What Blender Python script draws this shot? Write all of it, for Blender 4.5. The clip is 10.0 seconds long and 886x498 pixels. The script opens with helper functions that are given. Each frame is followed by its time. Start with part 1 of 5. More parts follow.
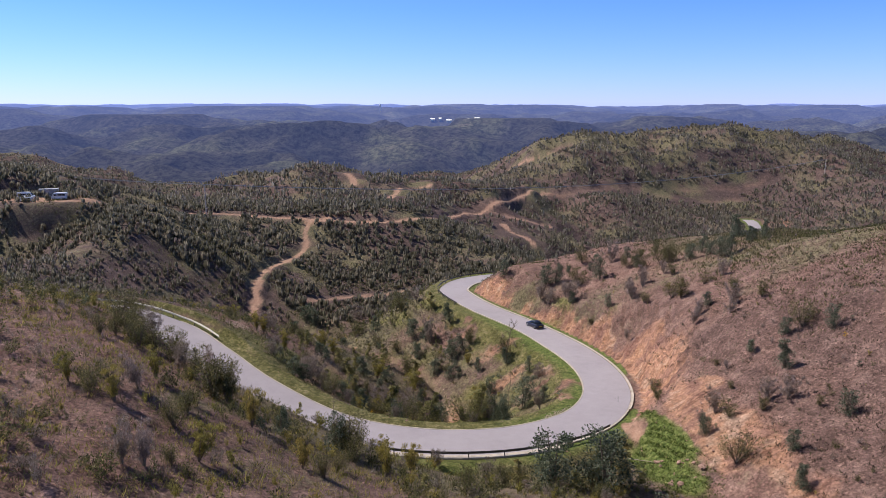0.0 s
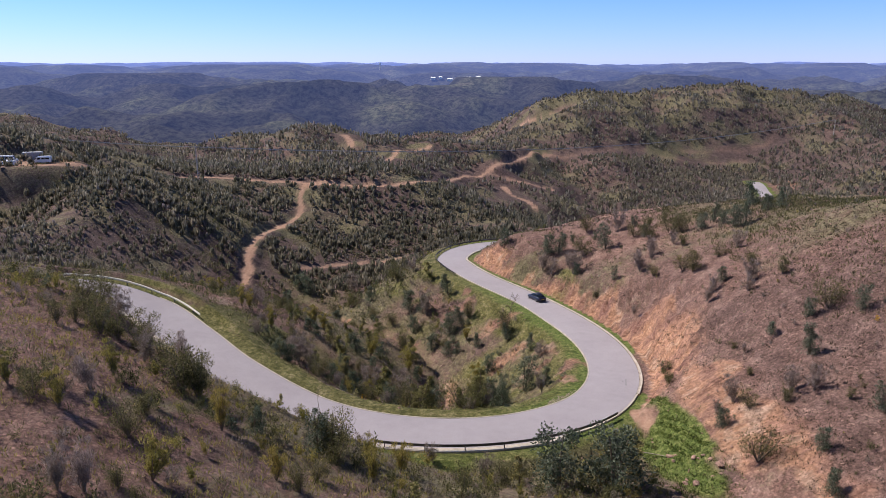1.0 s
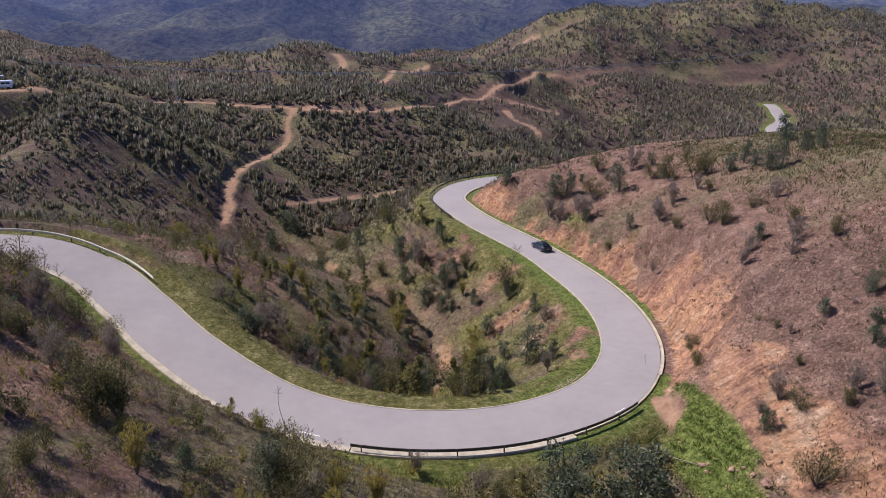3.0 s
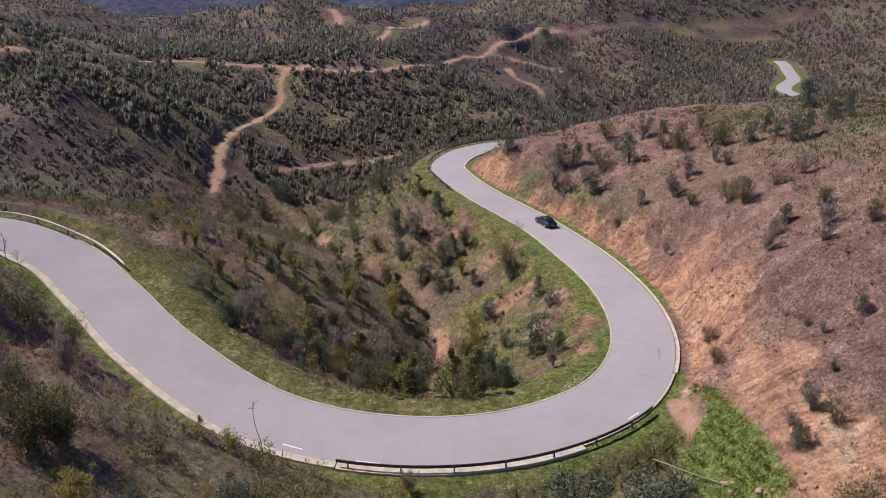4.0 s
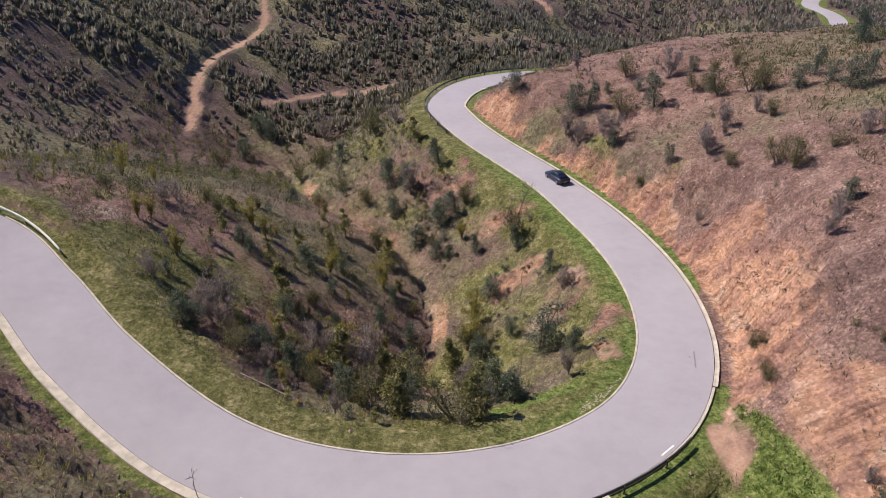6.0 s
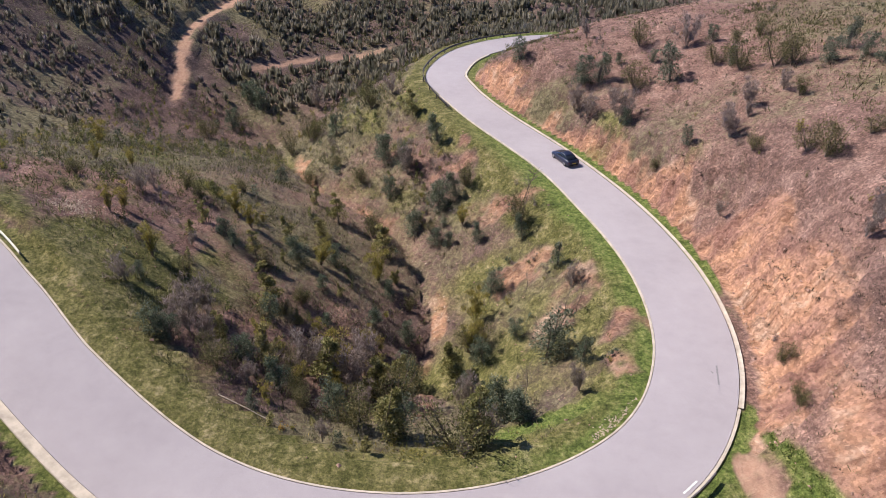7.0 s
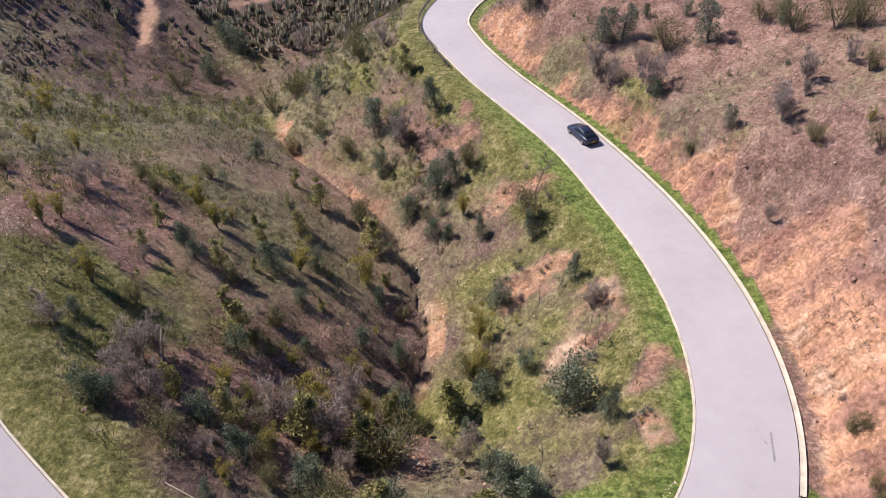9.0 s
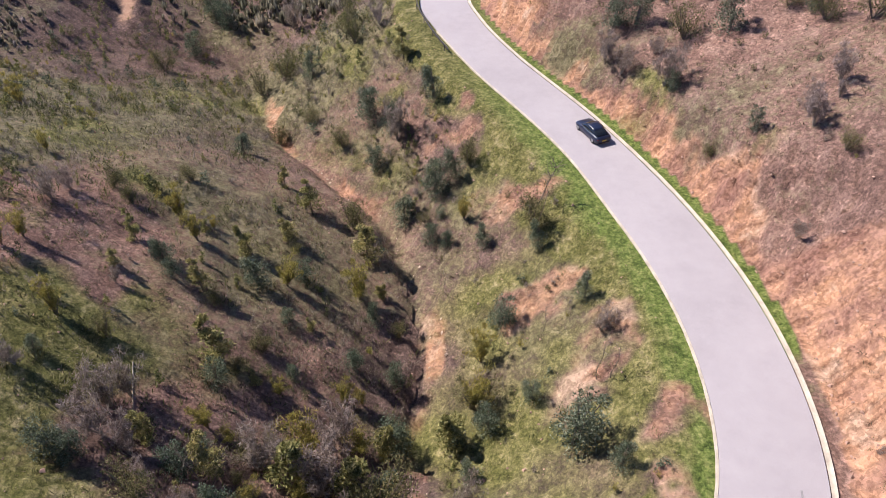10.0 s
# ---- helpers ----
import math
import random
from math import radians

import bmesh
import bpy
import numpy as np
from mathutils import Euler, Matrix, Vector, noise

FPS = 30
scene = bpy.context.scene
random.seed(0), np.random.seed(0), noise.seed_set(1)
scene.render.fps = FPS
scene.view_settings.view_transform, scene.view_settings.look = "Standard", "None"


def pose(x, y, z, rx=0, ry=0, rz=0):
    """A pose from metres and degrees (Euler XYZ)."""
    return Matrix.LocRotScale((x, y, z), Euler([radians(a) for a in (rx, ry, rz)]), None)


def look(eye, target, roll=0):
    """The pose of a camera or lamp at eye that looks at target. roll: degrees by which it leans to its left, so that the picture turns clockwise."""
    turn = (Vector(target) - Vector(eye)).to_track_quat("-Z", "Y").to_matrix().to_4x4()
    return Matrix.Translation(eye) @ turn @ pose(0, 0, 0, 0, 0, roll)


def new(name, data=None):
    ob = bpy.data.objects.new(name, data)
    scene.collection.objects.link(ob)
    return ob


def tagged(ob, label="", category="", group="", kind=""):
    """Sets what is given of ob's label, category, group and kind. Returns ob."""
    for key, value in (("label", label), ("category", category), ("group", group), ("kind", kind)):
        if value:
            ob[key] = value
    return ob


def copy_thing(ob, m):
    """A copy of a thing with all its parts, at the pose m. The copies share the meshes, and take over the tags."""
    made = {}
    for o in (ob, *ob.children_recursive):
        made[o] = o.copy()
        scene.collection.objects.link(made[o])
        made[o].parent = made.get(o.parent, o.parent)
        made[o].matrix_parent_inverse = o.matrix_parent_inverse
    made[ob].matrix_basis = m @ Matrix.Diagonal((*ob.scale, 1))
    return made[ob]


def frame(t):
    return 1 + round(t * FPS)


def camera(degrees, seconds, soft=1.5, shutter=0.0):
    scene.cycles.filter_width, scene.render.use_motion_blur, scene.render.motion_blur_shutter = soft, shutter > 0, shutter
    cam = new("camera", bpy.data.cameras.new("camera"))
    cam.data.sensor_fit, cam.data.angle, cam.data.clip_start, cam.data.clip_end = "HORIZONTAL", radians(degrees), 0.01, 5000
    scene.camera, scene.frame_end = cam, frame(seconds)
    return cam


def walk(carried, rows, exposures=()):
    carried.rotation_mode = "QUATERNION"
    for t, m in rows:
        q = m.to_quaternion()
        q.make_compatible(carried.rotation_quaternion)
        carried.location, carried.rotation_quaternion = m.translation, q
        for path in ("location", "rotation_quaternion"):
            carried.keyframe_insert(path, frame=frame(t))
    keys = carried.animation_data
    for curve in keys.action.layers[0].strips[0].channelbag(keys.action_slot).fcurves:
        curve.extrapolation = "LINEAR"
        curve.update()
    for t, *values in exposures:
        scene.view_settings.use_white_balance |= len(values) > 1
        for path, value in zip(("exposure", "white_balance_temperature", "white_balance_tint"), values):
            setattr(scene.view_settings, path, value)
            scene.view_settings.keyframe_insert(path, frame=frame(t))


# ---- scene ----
cam = camera(62.6, 10.0, soft=0.8)
METRES, EYE, TILT, LEAN, TURN = 80.0, 42.0, -11.4, 0.0, 0.0
ROWS = [
    (0.0, 0.0, 0.0, 0.0, 0.0, 0.0, -0.0),
    (0.5, 0.0043, 0.048, 0.0103, 0.03, -1.49, 0.01),
    (1.0, 0.0088, 0.1, 0.0215, 0.07, -3.12, 0.02),
    (1.5, 0.0126, 0.148, 0.0321, 0.08, -4.64, 0.02),
    (2.0, 0.0164, 0.2, 0.0431, 0.1, -6.31, -0.0),
    (2.5, 0.0199, 0.2476, 0.0535, 0.11, -7.84, -0.0),
    (4.0, 0.0288, 0.3997, 0.0881, 0.17, -12.89, 0.04),
    (4.5, 0.0307, 0.4471, 0.0979, 0.2, -14.5, 0.06),
    (5.0, 0.0321, 0.4976, 0.1083, 0.22, -16.26, 0.05),
    (5.5, 0.0337, 0.544, 0.1183, 0.23, -17.89, 0.08),
    (7.0, 0.0373, 0.6891, 0.1501, 0.29, -23.09, 0.19),
    (7.5, 0.0383, 0.7348, 0.1601, 0.31, -24.71, 0.23),
    (8.0, 0.0393, 0.7843, 0.1712, 0.33, -26.48, 0.27),
    (8.5, 0.0403, 0.8306, 0.1813, 0.34, -28.08, 0.33),
    (9.0, 0.0407, 0.8804, 0.1921, 0.32, -29.78, 0.35),
    (9.5, 0.0425, 0.9262, 0.2019, 0.36, -31.33, 0.41),
    (10.0, 0.0433, 0.9757, 0.2131, 0.38, -33.03, 0.42),
]
STOPS = [(0.0, 0.20), (4.5, 0.22), (5.5, 0.30), (7.0, 0.58), (8.5, 0.72), (10.0, 0.80)]
walk(cam, [(t, pose(0, 0, EYE, TILT, LEAN, TURN) @ pose(METRES * x, METRES * y, METRES * z, 90 + pitch, roll, yaw)) for t, x, y, z, yaw, pitch, roll in ROWS], STOPS)

# ---- world and sun ----
SUN_ELEVATION, SUN_FROM = 48.0, Vector((-0.89, 0.45, 0.0)).normalized()
world = bpy.data.worlds.new("sky")
scene.world = world
world.use_nodes = True
wn = world.node_tree.nodes
sky = wn.new("ShaderNodeTexSky")
sky.sky_type, sky.sun_disc = "NISHITA", False
sky.sun_elevation, sky.sun_rotation = radians(SUN_ELEVATION), math.atan2(SUN_FROM.x, SUN_FROM.y)
sky.air_density, sky.dust_density, sky.ozone_density, sky.altitude = 1.0, 0.0, 2.0, 600.0
wn["Background"].inputs["Strength"].default_value = 0.10
tone = wn.new("ShaderNodeMix")
tone.data_type, tone.blend_type = "RGBA", "MULTIPLY"
tone.inputs["Factor"].default_value = 1.0
height_of = wn.new("ShaderNodeSeparateXYZ")
world.node_tree.links.new(wn.new("ShaderNodeTexCoord").outputs["Generated"], height_of.inputs[0])
clear = wn.new("ShaderNodeValToRGB")
clear.color_ramp.elements.new(0.12)
for e, (at_, col) in zip(clear.color_ramp.elements, ((0.0, (0.62, 0.81, 1.98, 1)), (0.12, (0.47, 0.75, 1.58, 1)), (0.40, (0.62, 0.67, 0.80, 1)))):
    e.position, e.color = at_, col
world.node_tree.links.new(height_of.outputs["Z"], clear.inputs[0])
world.node_tree.links.new(clear.outputs[0], tone.inputs["B"])
world.node_tree.links.new(sky.outputs[0], tone.inputs["A"])
world.node_tree.links.new(tone.outputs["Result"], wn["Background"].inputs[0])
sun = new("sun", bpy.data.lights.new("sun", "SUN"))
sun.data.energy, sun.data.angle, sun.data.color = 5.0, radians(0.55), (1.0, 0.94, 0.87)
rise = math.tan(radians(SUN_ELEVATION))
sun.matrix_world = look((0, 0, 0), (-SUN_FROM.x, -SUN_FROM.y, -rise))

# ---- materials ----
def material(name):
    m = bpy.data.materials.new(name)
    m.use_nodes = True
    nt = m.node_tree
    return m, nt, nt.nodes["Principled BSDF"], nt.links


def tex_noise(nt, size, detail=5.0, rough=0.6, scale3=None):
    co = nt.nodes.new("ShaderNodeNewGeometry")
    mp = nt.nodes.new("ShaderNodeMapping")
    mp.inputs["Scale"].default_value = scale3 or (1 / size, 1 / size, 1 / size)
    n = nt.nodes.new("ShaderNodeTexNoise")
    n.inputs["Scale"].default_value, n.inputs["Detail"].default_value, n.inputs["Roughness"].default_value = 1.0, detail, rough
    nt.links.new(co.outputs["Position"], mp.inputs["Vector"])
    nt.links.new(mp.outputs[0], n.inputs["Vector"])
    return n.outputs["Fac"]


def ramp(nt, fac, stops):
    r = nt.nodes.new("ShaderNodeValToRGB")
    while len(r.color_ramp.elements) < len(stops):
        r.color_ramp.elements.new(0.5)
    for e, (pos, col) in zip(r.color_ramp.elements, stops):
        e.position, e.color = pos, (*col, 1) if len(col) == 3 else col
    nt.links.new(fac, r.inputs[0])
    return r.outputs[0]


def mix(nt, fac, a, b, mode="MIX"):
    n = nt.nodes.new("ShaderNodeMix")
    n.data_type, n.blend_type = "RGBA", mode
    for sock, v in ((n.inputs["Factor"], fac), (n.inputs["A"], a), (n.inputs["B"], b)):
        if isinstance(v, (int, float)):
            sock.default_value = v
        elif isinstance(v, tuple):
            sock.default_value = (*v, 1)
        else:
            nt.links.new(v, sock)
    return n.outputs["Result"]


def calc(nt, op, a, b=0.0, c=None):
    n = nt.nodes.new("ShaderNodeMath")
    n.operation, n.use_clamp = op, op in ("MULTIPLY", "ADD", "MULTIPLY_ADD", "SUBTRACT")
    for i, v in enumerate((a, b) if c is None else (a, b, c)):
        if isinstance(v, (int, float)):
            n.inputs[i].default_value = v
        else:
            nt.links.new(v, n.inputs[i])
    return n.outputs[0]


def bump(nt, b, height, strength, distance):
    n = nt.nodes.new("ShaderNodeBump")
    n.inputs["Strength"].default_value, n.inputs["Distance"].default_value = strength, distance
    nt.links.new(height, n.inputs["Height"])
    nt.links.new(n.outputs[0], b.inputs["Normal"])


def cells(nt, size, stretch=1.0):
    """Broken stone: a random shade per fragment, and the distance to its middle."""
    co = nt.nodes.new("ShaderNodeNewGeometry")
    mp = nt.nodes.new("ShaderNodeMapping")
    mp.inputs["Scale"].default_value = (1 / size, 1 / size, stretch / size)
    wobble = nt.nodes.new("ShaderNodeTexNoise")
    wobble.inputs["Scale"].default_value, wobble.inputs["Detail"].default_value = 1.3, 3
    add = nt.nodes.new("ShaderNodeVectorMath")
    add.operation = "MULTIPLY_ADD"
    add.inputs[1].default_value = (0.9, 0.9, 0.9)
    v = nt.nodes.new("ShaderNodeTexVoronoi")
    v.inputs["Scale"].default_value = 1.0
    sep = nt.nodes.new("ShaderNodeSeparateColor")
    nt.links.new(co.outputs["Position"], mp.inputs["Vector"])
    nt.links.new(mp.outputs[0], wobble.inputs["Vector"])
    nt.links.new(wobble.outputs["Color"], add.inputs[0])
    nt.links.new(mp.outputs[0], add.inputs[2])
    nt.links.new(add.outputs[0], v.inputs["Vector"])
    nt.links.new(v.outputs["Color"], sep.inputs[0])
    return sep.outputs[0], v.outputs["Distance"]


def simple(name, col, rough=0.7, metal=0.0, vary=0.25, size=0.4, relief=0.0):
    """A plain surface with mottling and fine relief."""
    m, nt, b, links = material(name)
    n = tex_noise(nt, size)
    dark, light = tuple(c * (1 - vary) for c in col), tuple(min(1, c * (1 + vary)) for c in col)
    links.new(ramp(nt, n, [(0.3, dark), (0.7, light)]), b.inputs["Base Color"])
    b.inputs["Roughness"].default_value, b.inputs["Metallic"].default_value = rough, metal
    if relief:
        bump(nt, b, tex_noise(nt, size * 0.2), 0.6, relief)
    return m


def earth():
    """Stony red soil with scrub, turf, bare cuttings and tracks, by the cover masks of the ground."""
    m, nt, b, links = material("earth")
    at = nt.nodes.new("ShaderNodeAttribute")
    at.attribute_name = "cover"
    sp = nt.nodes.new("ShaderNodeSeparateColor")
    links.new(at.outputs["Color"], sp.inputs[0])
    at2 = nt.nodes.new("ShaderNodeAttribute")
    at2.attribute_name = "soil"
    sp2 = nt.nodes.new("ShaderNodeSeparateColor")
    links.new(at2.outputs["Color"], sp2.inputs[0])
    big, mid, fine, grit = tex_noise(nt, 14), tex_noise(nt, 2.6, 6, 0.7), tex_noise(nt, 0.7, 5, 0.75), tex_noise(nt, 0.28, 4, 0.8)
    red = ramp(nt, mid, [(0.28, (0.112, 0.063, 0.052)), (0.5, (0.222, 0.129, 0.104)), (0.70, (0.325, 0.205, 0.168))])
    brown = ramp(nt, mid, [(0.25, (0.054, 0.038, 0.036)), (0.5, (0.106, 0.072, 0.066)), (0.75, (0.178, 0.120, 0.106))])
    frag, fragd = cells(nt, 0.26)
    slab, slabd = cells(nt, 0.8, 1.6)
    soil = mix(nt, sp2.outputs[0], brown, red)
    soil = mix(nt, 0.55, soil, ramp(nt, frag, [(0.0, (0.50, 0.48, 0.47)), (0.6, (0.95, 0.95, 0.95)), (0.9, (1.25, 1.25, 1.25)), (1.0, (1.9, 1.85, 1.8))]), "MULTIPLY")
    soil = mix(nt, 0.6, soil, ramp(nt, grit, [(0.36, (0.35, 0.33, 0.32)), (0.5, (0.95, 0.95, 0.95)), (0.64, (1.7, 1.65, 1.6))]), "MULTIPLY")
    scrub = ramp(nt, fine, [(0.34, (0.036, 0.033, 0.018)), (0.5, (0.140, 0.122, 0.066)), (0.66, (0.275, 0.230, 0.140))])
    scrubby = calc(nt, "MULTIPLY_ADD", big, 1.6, -0.8)
    scrubby = calc(nt, "ADD", scrubby, sp2.outputs[1])
    scrubby = ramp(nt, calc(nt, "ADD", calc(nt, "MULTIPLY", scrubby, 0.55), calc(nt, "MULTIPLY", fine, 0.45)), [(0.40, (0, 0, 0)), (0.56, (1, 1, 1))])
    col = mix(nt, calc(nt, "MULTIPLY", scrubby, 0.85), soil, scrub)
    face = tex_noise(nt, 5.0, 4, 0.6, (0.2, 0.2, 0.12))
    rill = tex_noise(nt, 1.0, 5, 0.65, (0.14, 1.25, 0.14))
    orange = ramp(nt, face, [(0.37, (0.225, 0.118, 0.090)), (0.46, (0.315, 0.172, 0.120)), (0.54, (0.405, 0.218, 0.135)), (0.64, (0.43, 0.285, 0.205))])
    orange = mix(nt, 0.85, orange, ramp(nt, calc(nt, "ADD", calc(nt, "MULTIPLY", fine, 0.35), calc(nt, "ADD", calc(nt, "MULTIPLY", mid, 0.2), calc(nt, "MULTIPLY", rill, 0.45))), [(0.40, (0.40, 0.345, 0.33)), (0.48, (0.90, 0.88, 0.87)), (0.58, (1.30, 1.29, 1.28))]), "MULTIPLY")
    orange = mix(nt, 0.55, orange, ramp(nt, frag, [(0.0, (0.55, 0.52, 0.52)), (0.5, (0.95, 0.95, 0.95)), (1.0, (1.5, 1.5, 1.52))]), "MULTIPLY")
    col = mix(nt, calc(nt, "MULTIPLY", sp.outputs[1], ramp(nt, calc(nt, "ADD", calc(nt, "MULTIPLY", mid, 0.6), calc(nt, "MULTIPLY", sp.outputs[1], 0.4)), [(0.35, (0.1, 0.1, 0.1)), (0.55, (1, 1, 1))])), col, orange)
    dirt = ramp(nt, fine, [(0.25, (0.30, 0.165, 0.115)), (0.75, (0.50, 0.31, 0.22))])
    col = mix(nt, calc(nt, "MULTIPLY", sp.outputs[2], ramp(nt, mid, [(0.3, (0.5, 0.5, 0.5)), (0.5, (1, 1, 1))])), col, dirt)
    turf = ramp(nt, calc(nt, "ADD", calc(nt, "MULTIPLY", fine, 0.55), calc(nt, "MULTIPLY", mid, 0.45)), [(0.34, (0.034, 0.034, 0.012)), (0.46, (0.098, 0.094, 0.030)), (0.55, (0.185, 0.160, 0.068)), (0.66, (0.33, 0.265, 0.155))])
    lush = ramp(nt, fine, [(0.34, (0.045, 0.066, 0.016)), (0.5, (0.115, 0.145, 0.036)), (0.66, (0.22, 0.225, 0.08))])
    turf = mix(nt, sp2.outputs[2], turf, lush)
    turf = mix(nt, 0.8, turf, ramp(nt, grit, [(0.36, (0.40, 0.42, 0.36)), (0.5, (0.95, 0.95, 0.95)), (0.64, (1.55, 1.5, 1.5))]), "MULTIPLY")
    gfac = ramp(nt, calc(nt, "ADD", calc(nt, "MULTIPLY", sp.outputs[0], 0.58), calc(nt, "ADD", calc(nt, "MULTIPLY", mid, 0.22), calc(nt, "MULTIPLY", fine, 0.2))), [(0.36, (0, 0, 0)), (0.56, (1, 1, 1))])
    col = mix(nt, gfac, col, turf)
    links.new(col, b.inputs["Base Color"])
    b.inputs["Roughness"].default_value = 0.95
    b.inputs["Specular IOR Level"].default_value = 0.15
    crag = calc(nt, "MULTIPLY", calc(nt, "ADD", calc(nt, "MULTIPLY", calc(nt, "SUBTRACT", 1.0, slabd), 0.6), calc(nt, "MULTIPLY", rill, 0.3)), sp.outputs[1])
    bump(nt, b, calc(nt, "ADD", calc(nt, "ADD", calc(nt, "MULTIPLY", fine, 0.35), calc(nt, "MULTIPLY", grit, 0.25)), calc(nt, "MULTIPLY", crag, 0.4)), 1.0, 0.6)
    return m


def leafy(name, dark, mid_, light, tip=None):
    """Leaves: each one its own shade, whole plants differing a little."""
    m, nt, b, links = material(name)
    g = nt.nodes.new("ShaderNodeNewGeometry")
    o = nt.nodes.new("ShaderNodeObjectInfo")
    dark, mid_, light = ((r_ * 0.84, g_ * 0.80, b_ * 0.92) for r_, g_, b_ in (dark, mid_, light))
    c = ramp(nt, g.outputs["Random Per Island"], [(0.0, dark), (0.5, mid_), (1.0, light)])
    at = nt.nodes.new("ShaderNodeAttribute")
    at.attribute_name = "tint"
    v = nt.nodes.new("ShaderNodeHueSaturation")
    links.new(c, v.inputs["Color"])
    r = calc(nt, "ADD", calc(nt, "MULTIPLY", o.outputs["Random"], 0.4), calc(nt, "MULTIPLY", at.outputs["Fac"], 0.6))
    rr = nt.nodes.new("ShaderNodeMapRange")
    rr.inputs["To Min"].default_value, rr.inputs["To Max"].default_value = 0.475, 0.525
    links.new(r, rr.inputs["Value"])
    links.new(rr.outputs[0], v.inputs["Hue"])
    rv = nt.nodes.new("ShaderNodeMapRange")
    rv.inputs["To Min"].default_value, rv.inputs["To Max"].default_value = 1.35, 0.7
    links.new(r, rv.inputs["Value"])
    links.new(rv.outputs[0], v.inputs["Value"])
    links.new(v.outputs[0], b.inputs["Base Color"])
    b.inputs["Roughness"].default_value = 0.6
    b.inputs["Specular IOR Level"].default_value = 0.12
    thin = nt.nodes.new("ShaderNodeBsdfTranslucent")
    links.new(v.outputs[0], thin.inputs["Color"])
    both = nt.nodes.new("ShaderNodeMixShader")
    both.inputs[0].default_value = 0.40
    links.new(b.outputs[0], both.inputs[1])
    links.new(thin.outputs[0], both.inputs[2])
    links.new(both.outputs[0], nt.nodes["Material Output"].inputs["Surface"])
    return m


def asphalt():
    m, nt, b, links = material("pale_asphalt")
    big, mid, grit = tex_noise(nt, 9), tex_noise(nt, 1.3, 6), tex_noise(nt, 0.06, 2)
    c = ramp(nt, calc(nt, "ADD", calc(nt, "MULTIPLY", big, 0.6), calc(nt, "MULTIPLY", mid, 0.4)), [(0.3, (0.296, 0.258, 0.274)), (0.5, (0.335, 0.294, 0.311)), (0.7, (0.368, 0.326, 0.342))])
    c = mix(nt, 0.3, c, ramp(nt, grit, [(0.3, (0.75, 0.75, 0.75)), (0.7, (1.2, 1.2, 1.2))]), "MULTIPLY")
    links.new(c, b.inputs["Base Color"])
    b.inputs["Roughness"].default_value = 0.9
    b.inputs["Specular IOR Level"].default_value = 0.2
    bump(nt, b, grit, 0.3, 0.01)
    return m


EARTH, ASPHALT = earth(), asphalt()
CONCRETE = simple("weathered_concrete", (0.46, 0.385, 0.315), 0.9, vary=0.25, size=0.8, relief=0.01)
PAINT_WHITE = simple("worn_white_paint", (0.74, 0.72, 0.70), 0.7, vary=0.12, size=0.3)
PATCH = simple("dark_tar", (0.215, 0.195, 0.205), 0.85, vary=0.3, size=0.3)
STEEL = simple("weathered_galvanised_steel", (0.60, 0.56, 0.48), 0.6, 0.2, vary=0.2, size=0.5)
RUSTED = simple("dull_dark_steel", (0.09, 0.075, 0.08), 0.6, 0.3, vary=0.35, size=0.5)
BARK = simple("grey_brown_bark", (0.17, 0.13, 0.10), 0.9, vary=0.35, size=0.2)
PALE_BARK = simple("pale_grey_bark", (0.27, 0.225, 0.18), 0.9, vary=0.3, size=0.2)
STONE = simple("red_brown_shale", (0.33, 0.20, 0.155), 0.95, vary=0.45, size=0.7, relief=0.03)
PALE_STONE = simple("pale_sandy_stone", (0.46, 0.35, 0.27), 0.95, vary=0.25, size=0.7, relief=0.03)
EUCALYPT = leafy("bluish_eucalypt_leaf", (0.036, 0.054, 0.029), (0.095, 0.125, 0.068), (0.25, 0.29, 0.185))
OLIVE = leafy("olive_leaf", (0.050, 0.056, 0.020), (0.125, 0.130, 0.046), (0.28, 0.265, 0.11))
SAPLING_LEAF = leafy("yellowish_sapling_leaf", (0.095, 0.106, 0.031), (0.245, 0.248, 0.080), (0.46, 0.435, 0.165))
BROOM = leafy("yellow_green_broom", (0.130, 0.132, 0.028), (0.30, 0.285, 0.062), (0.48, 0.43, 0.12))
HEATH = leafy("grey_brown_twigs", (0.125, 0.106, 0.075), (0.255, 0.218, 0.156), (0.42, 0.365, 0.27))
STRAW = leafy("dry_grass_blade", (0.13, 0.105, 0.055), (0.25, 0.205, 0.115), (0.40, 0.335, 0.21))
GRASS = leafy("green_grass_blade", (0.045, 0.070, 0.012), (0.10, 0.145, 0.025), (0.18, 0.21, 0.05))
CUSHION = leafy("dark_dry_cushion", (0.030, 0.026, 0.016), (0.070, 0.060, 0.034), (0.15, 0.125, 0.070))
# far foliage: distance haze put into the colours, greyer and paler than nearby plants
FAR_LEAF = leafy("haze_greyed_plantation_leaf", (0.110, 0.106, 0.066), (0.250, 0.236, 0.146), (0.42, 0.395, 0.26))
FAR_TWIG = leafy("haze_greyed_plantation_twigs", (0.14, 0.118, 0.092), (0.28, 0.24, 0.190), (0.44, 0.385, 0.31))
GORSE = leafy("yellow_gorse_flower", (0.30, 0.20, 0.01), (0.50, 0.34, 0.015), (0.65, 0.48, 0.03))

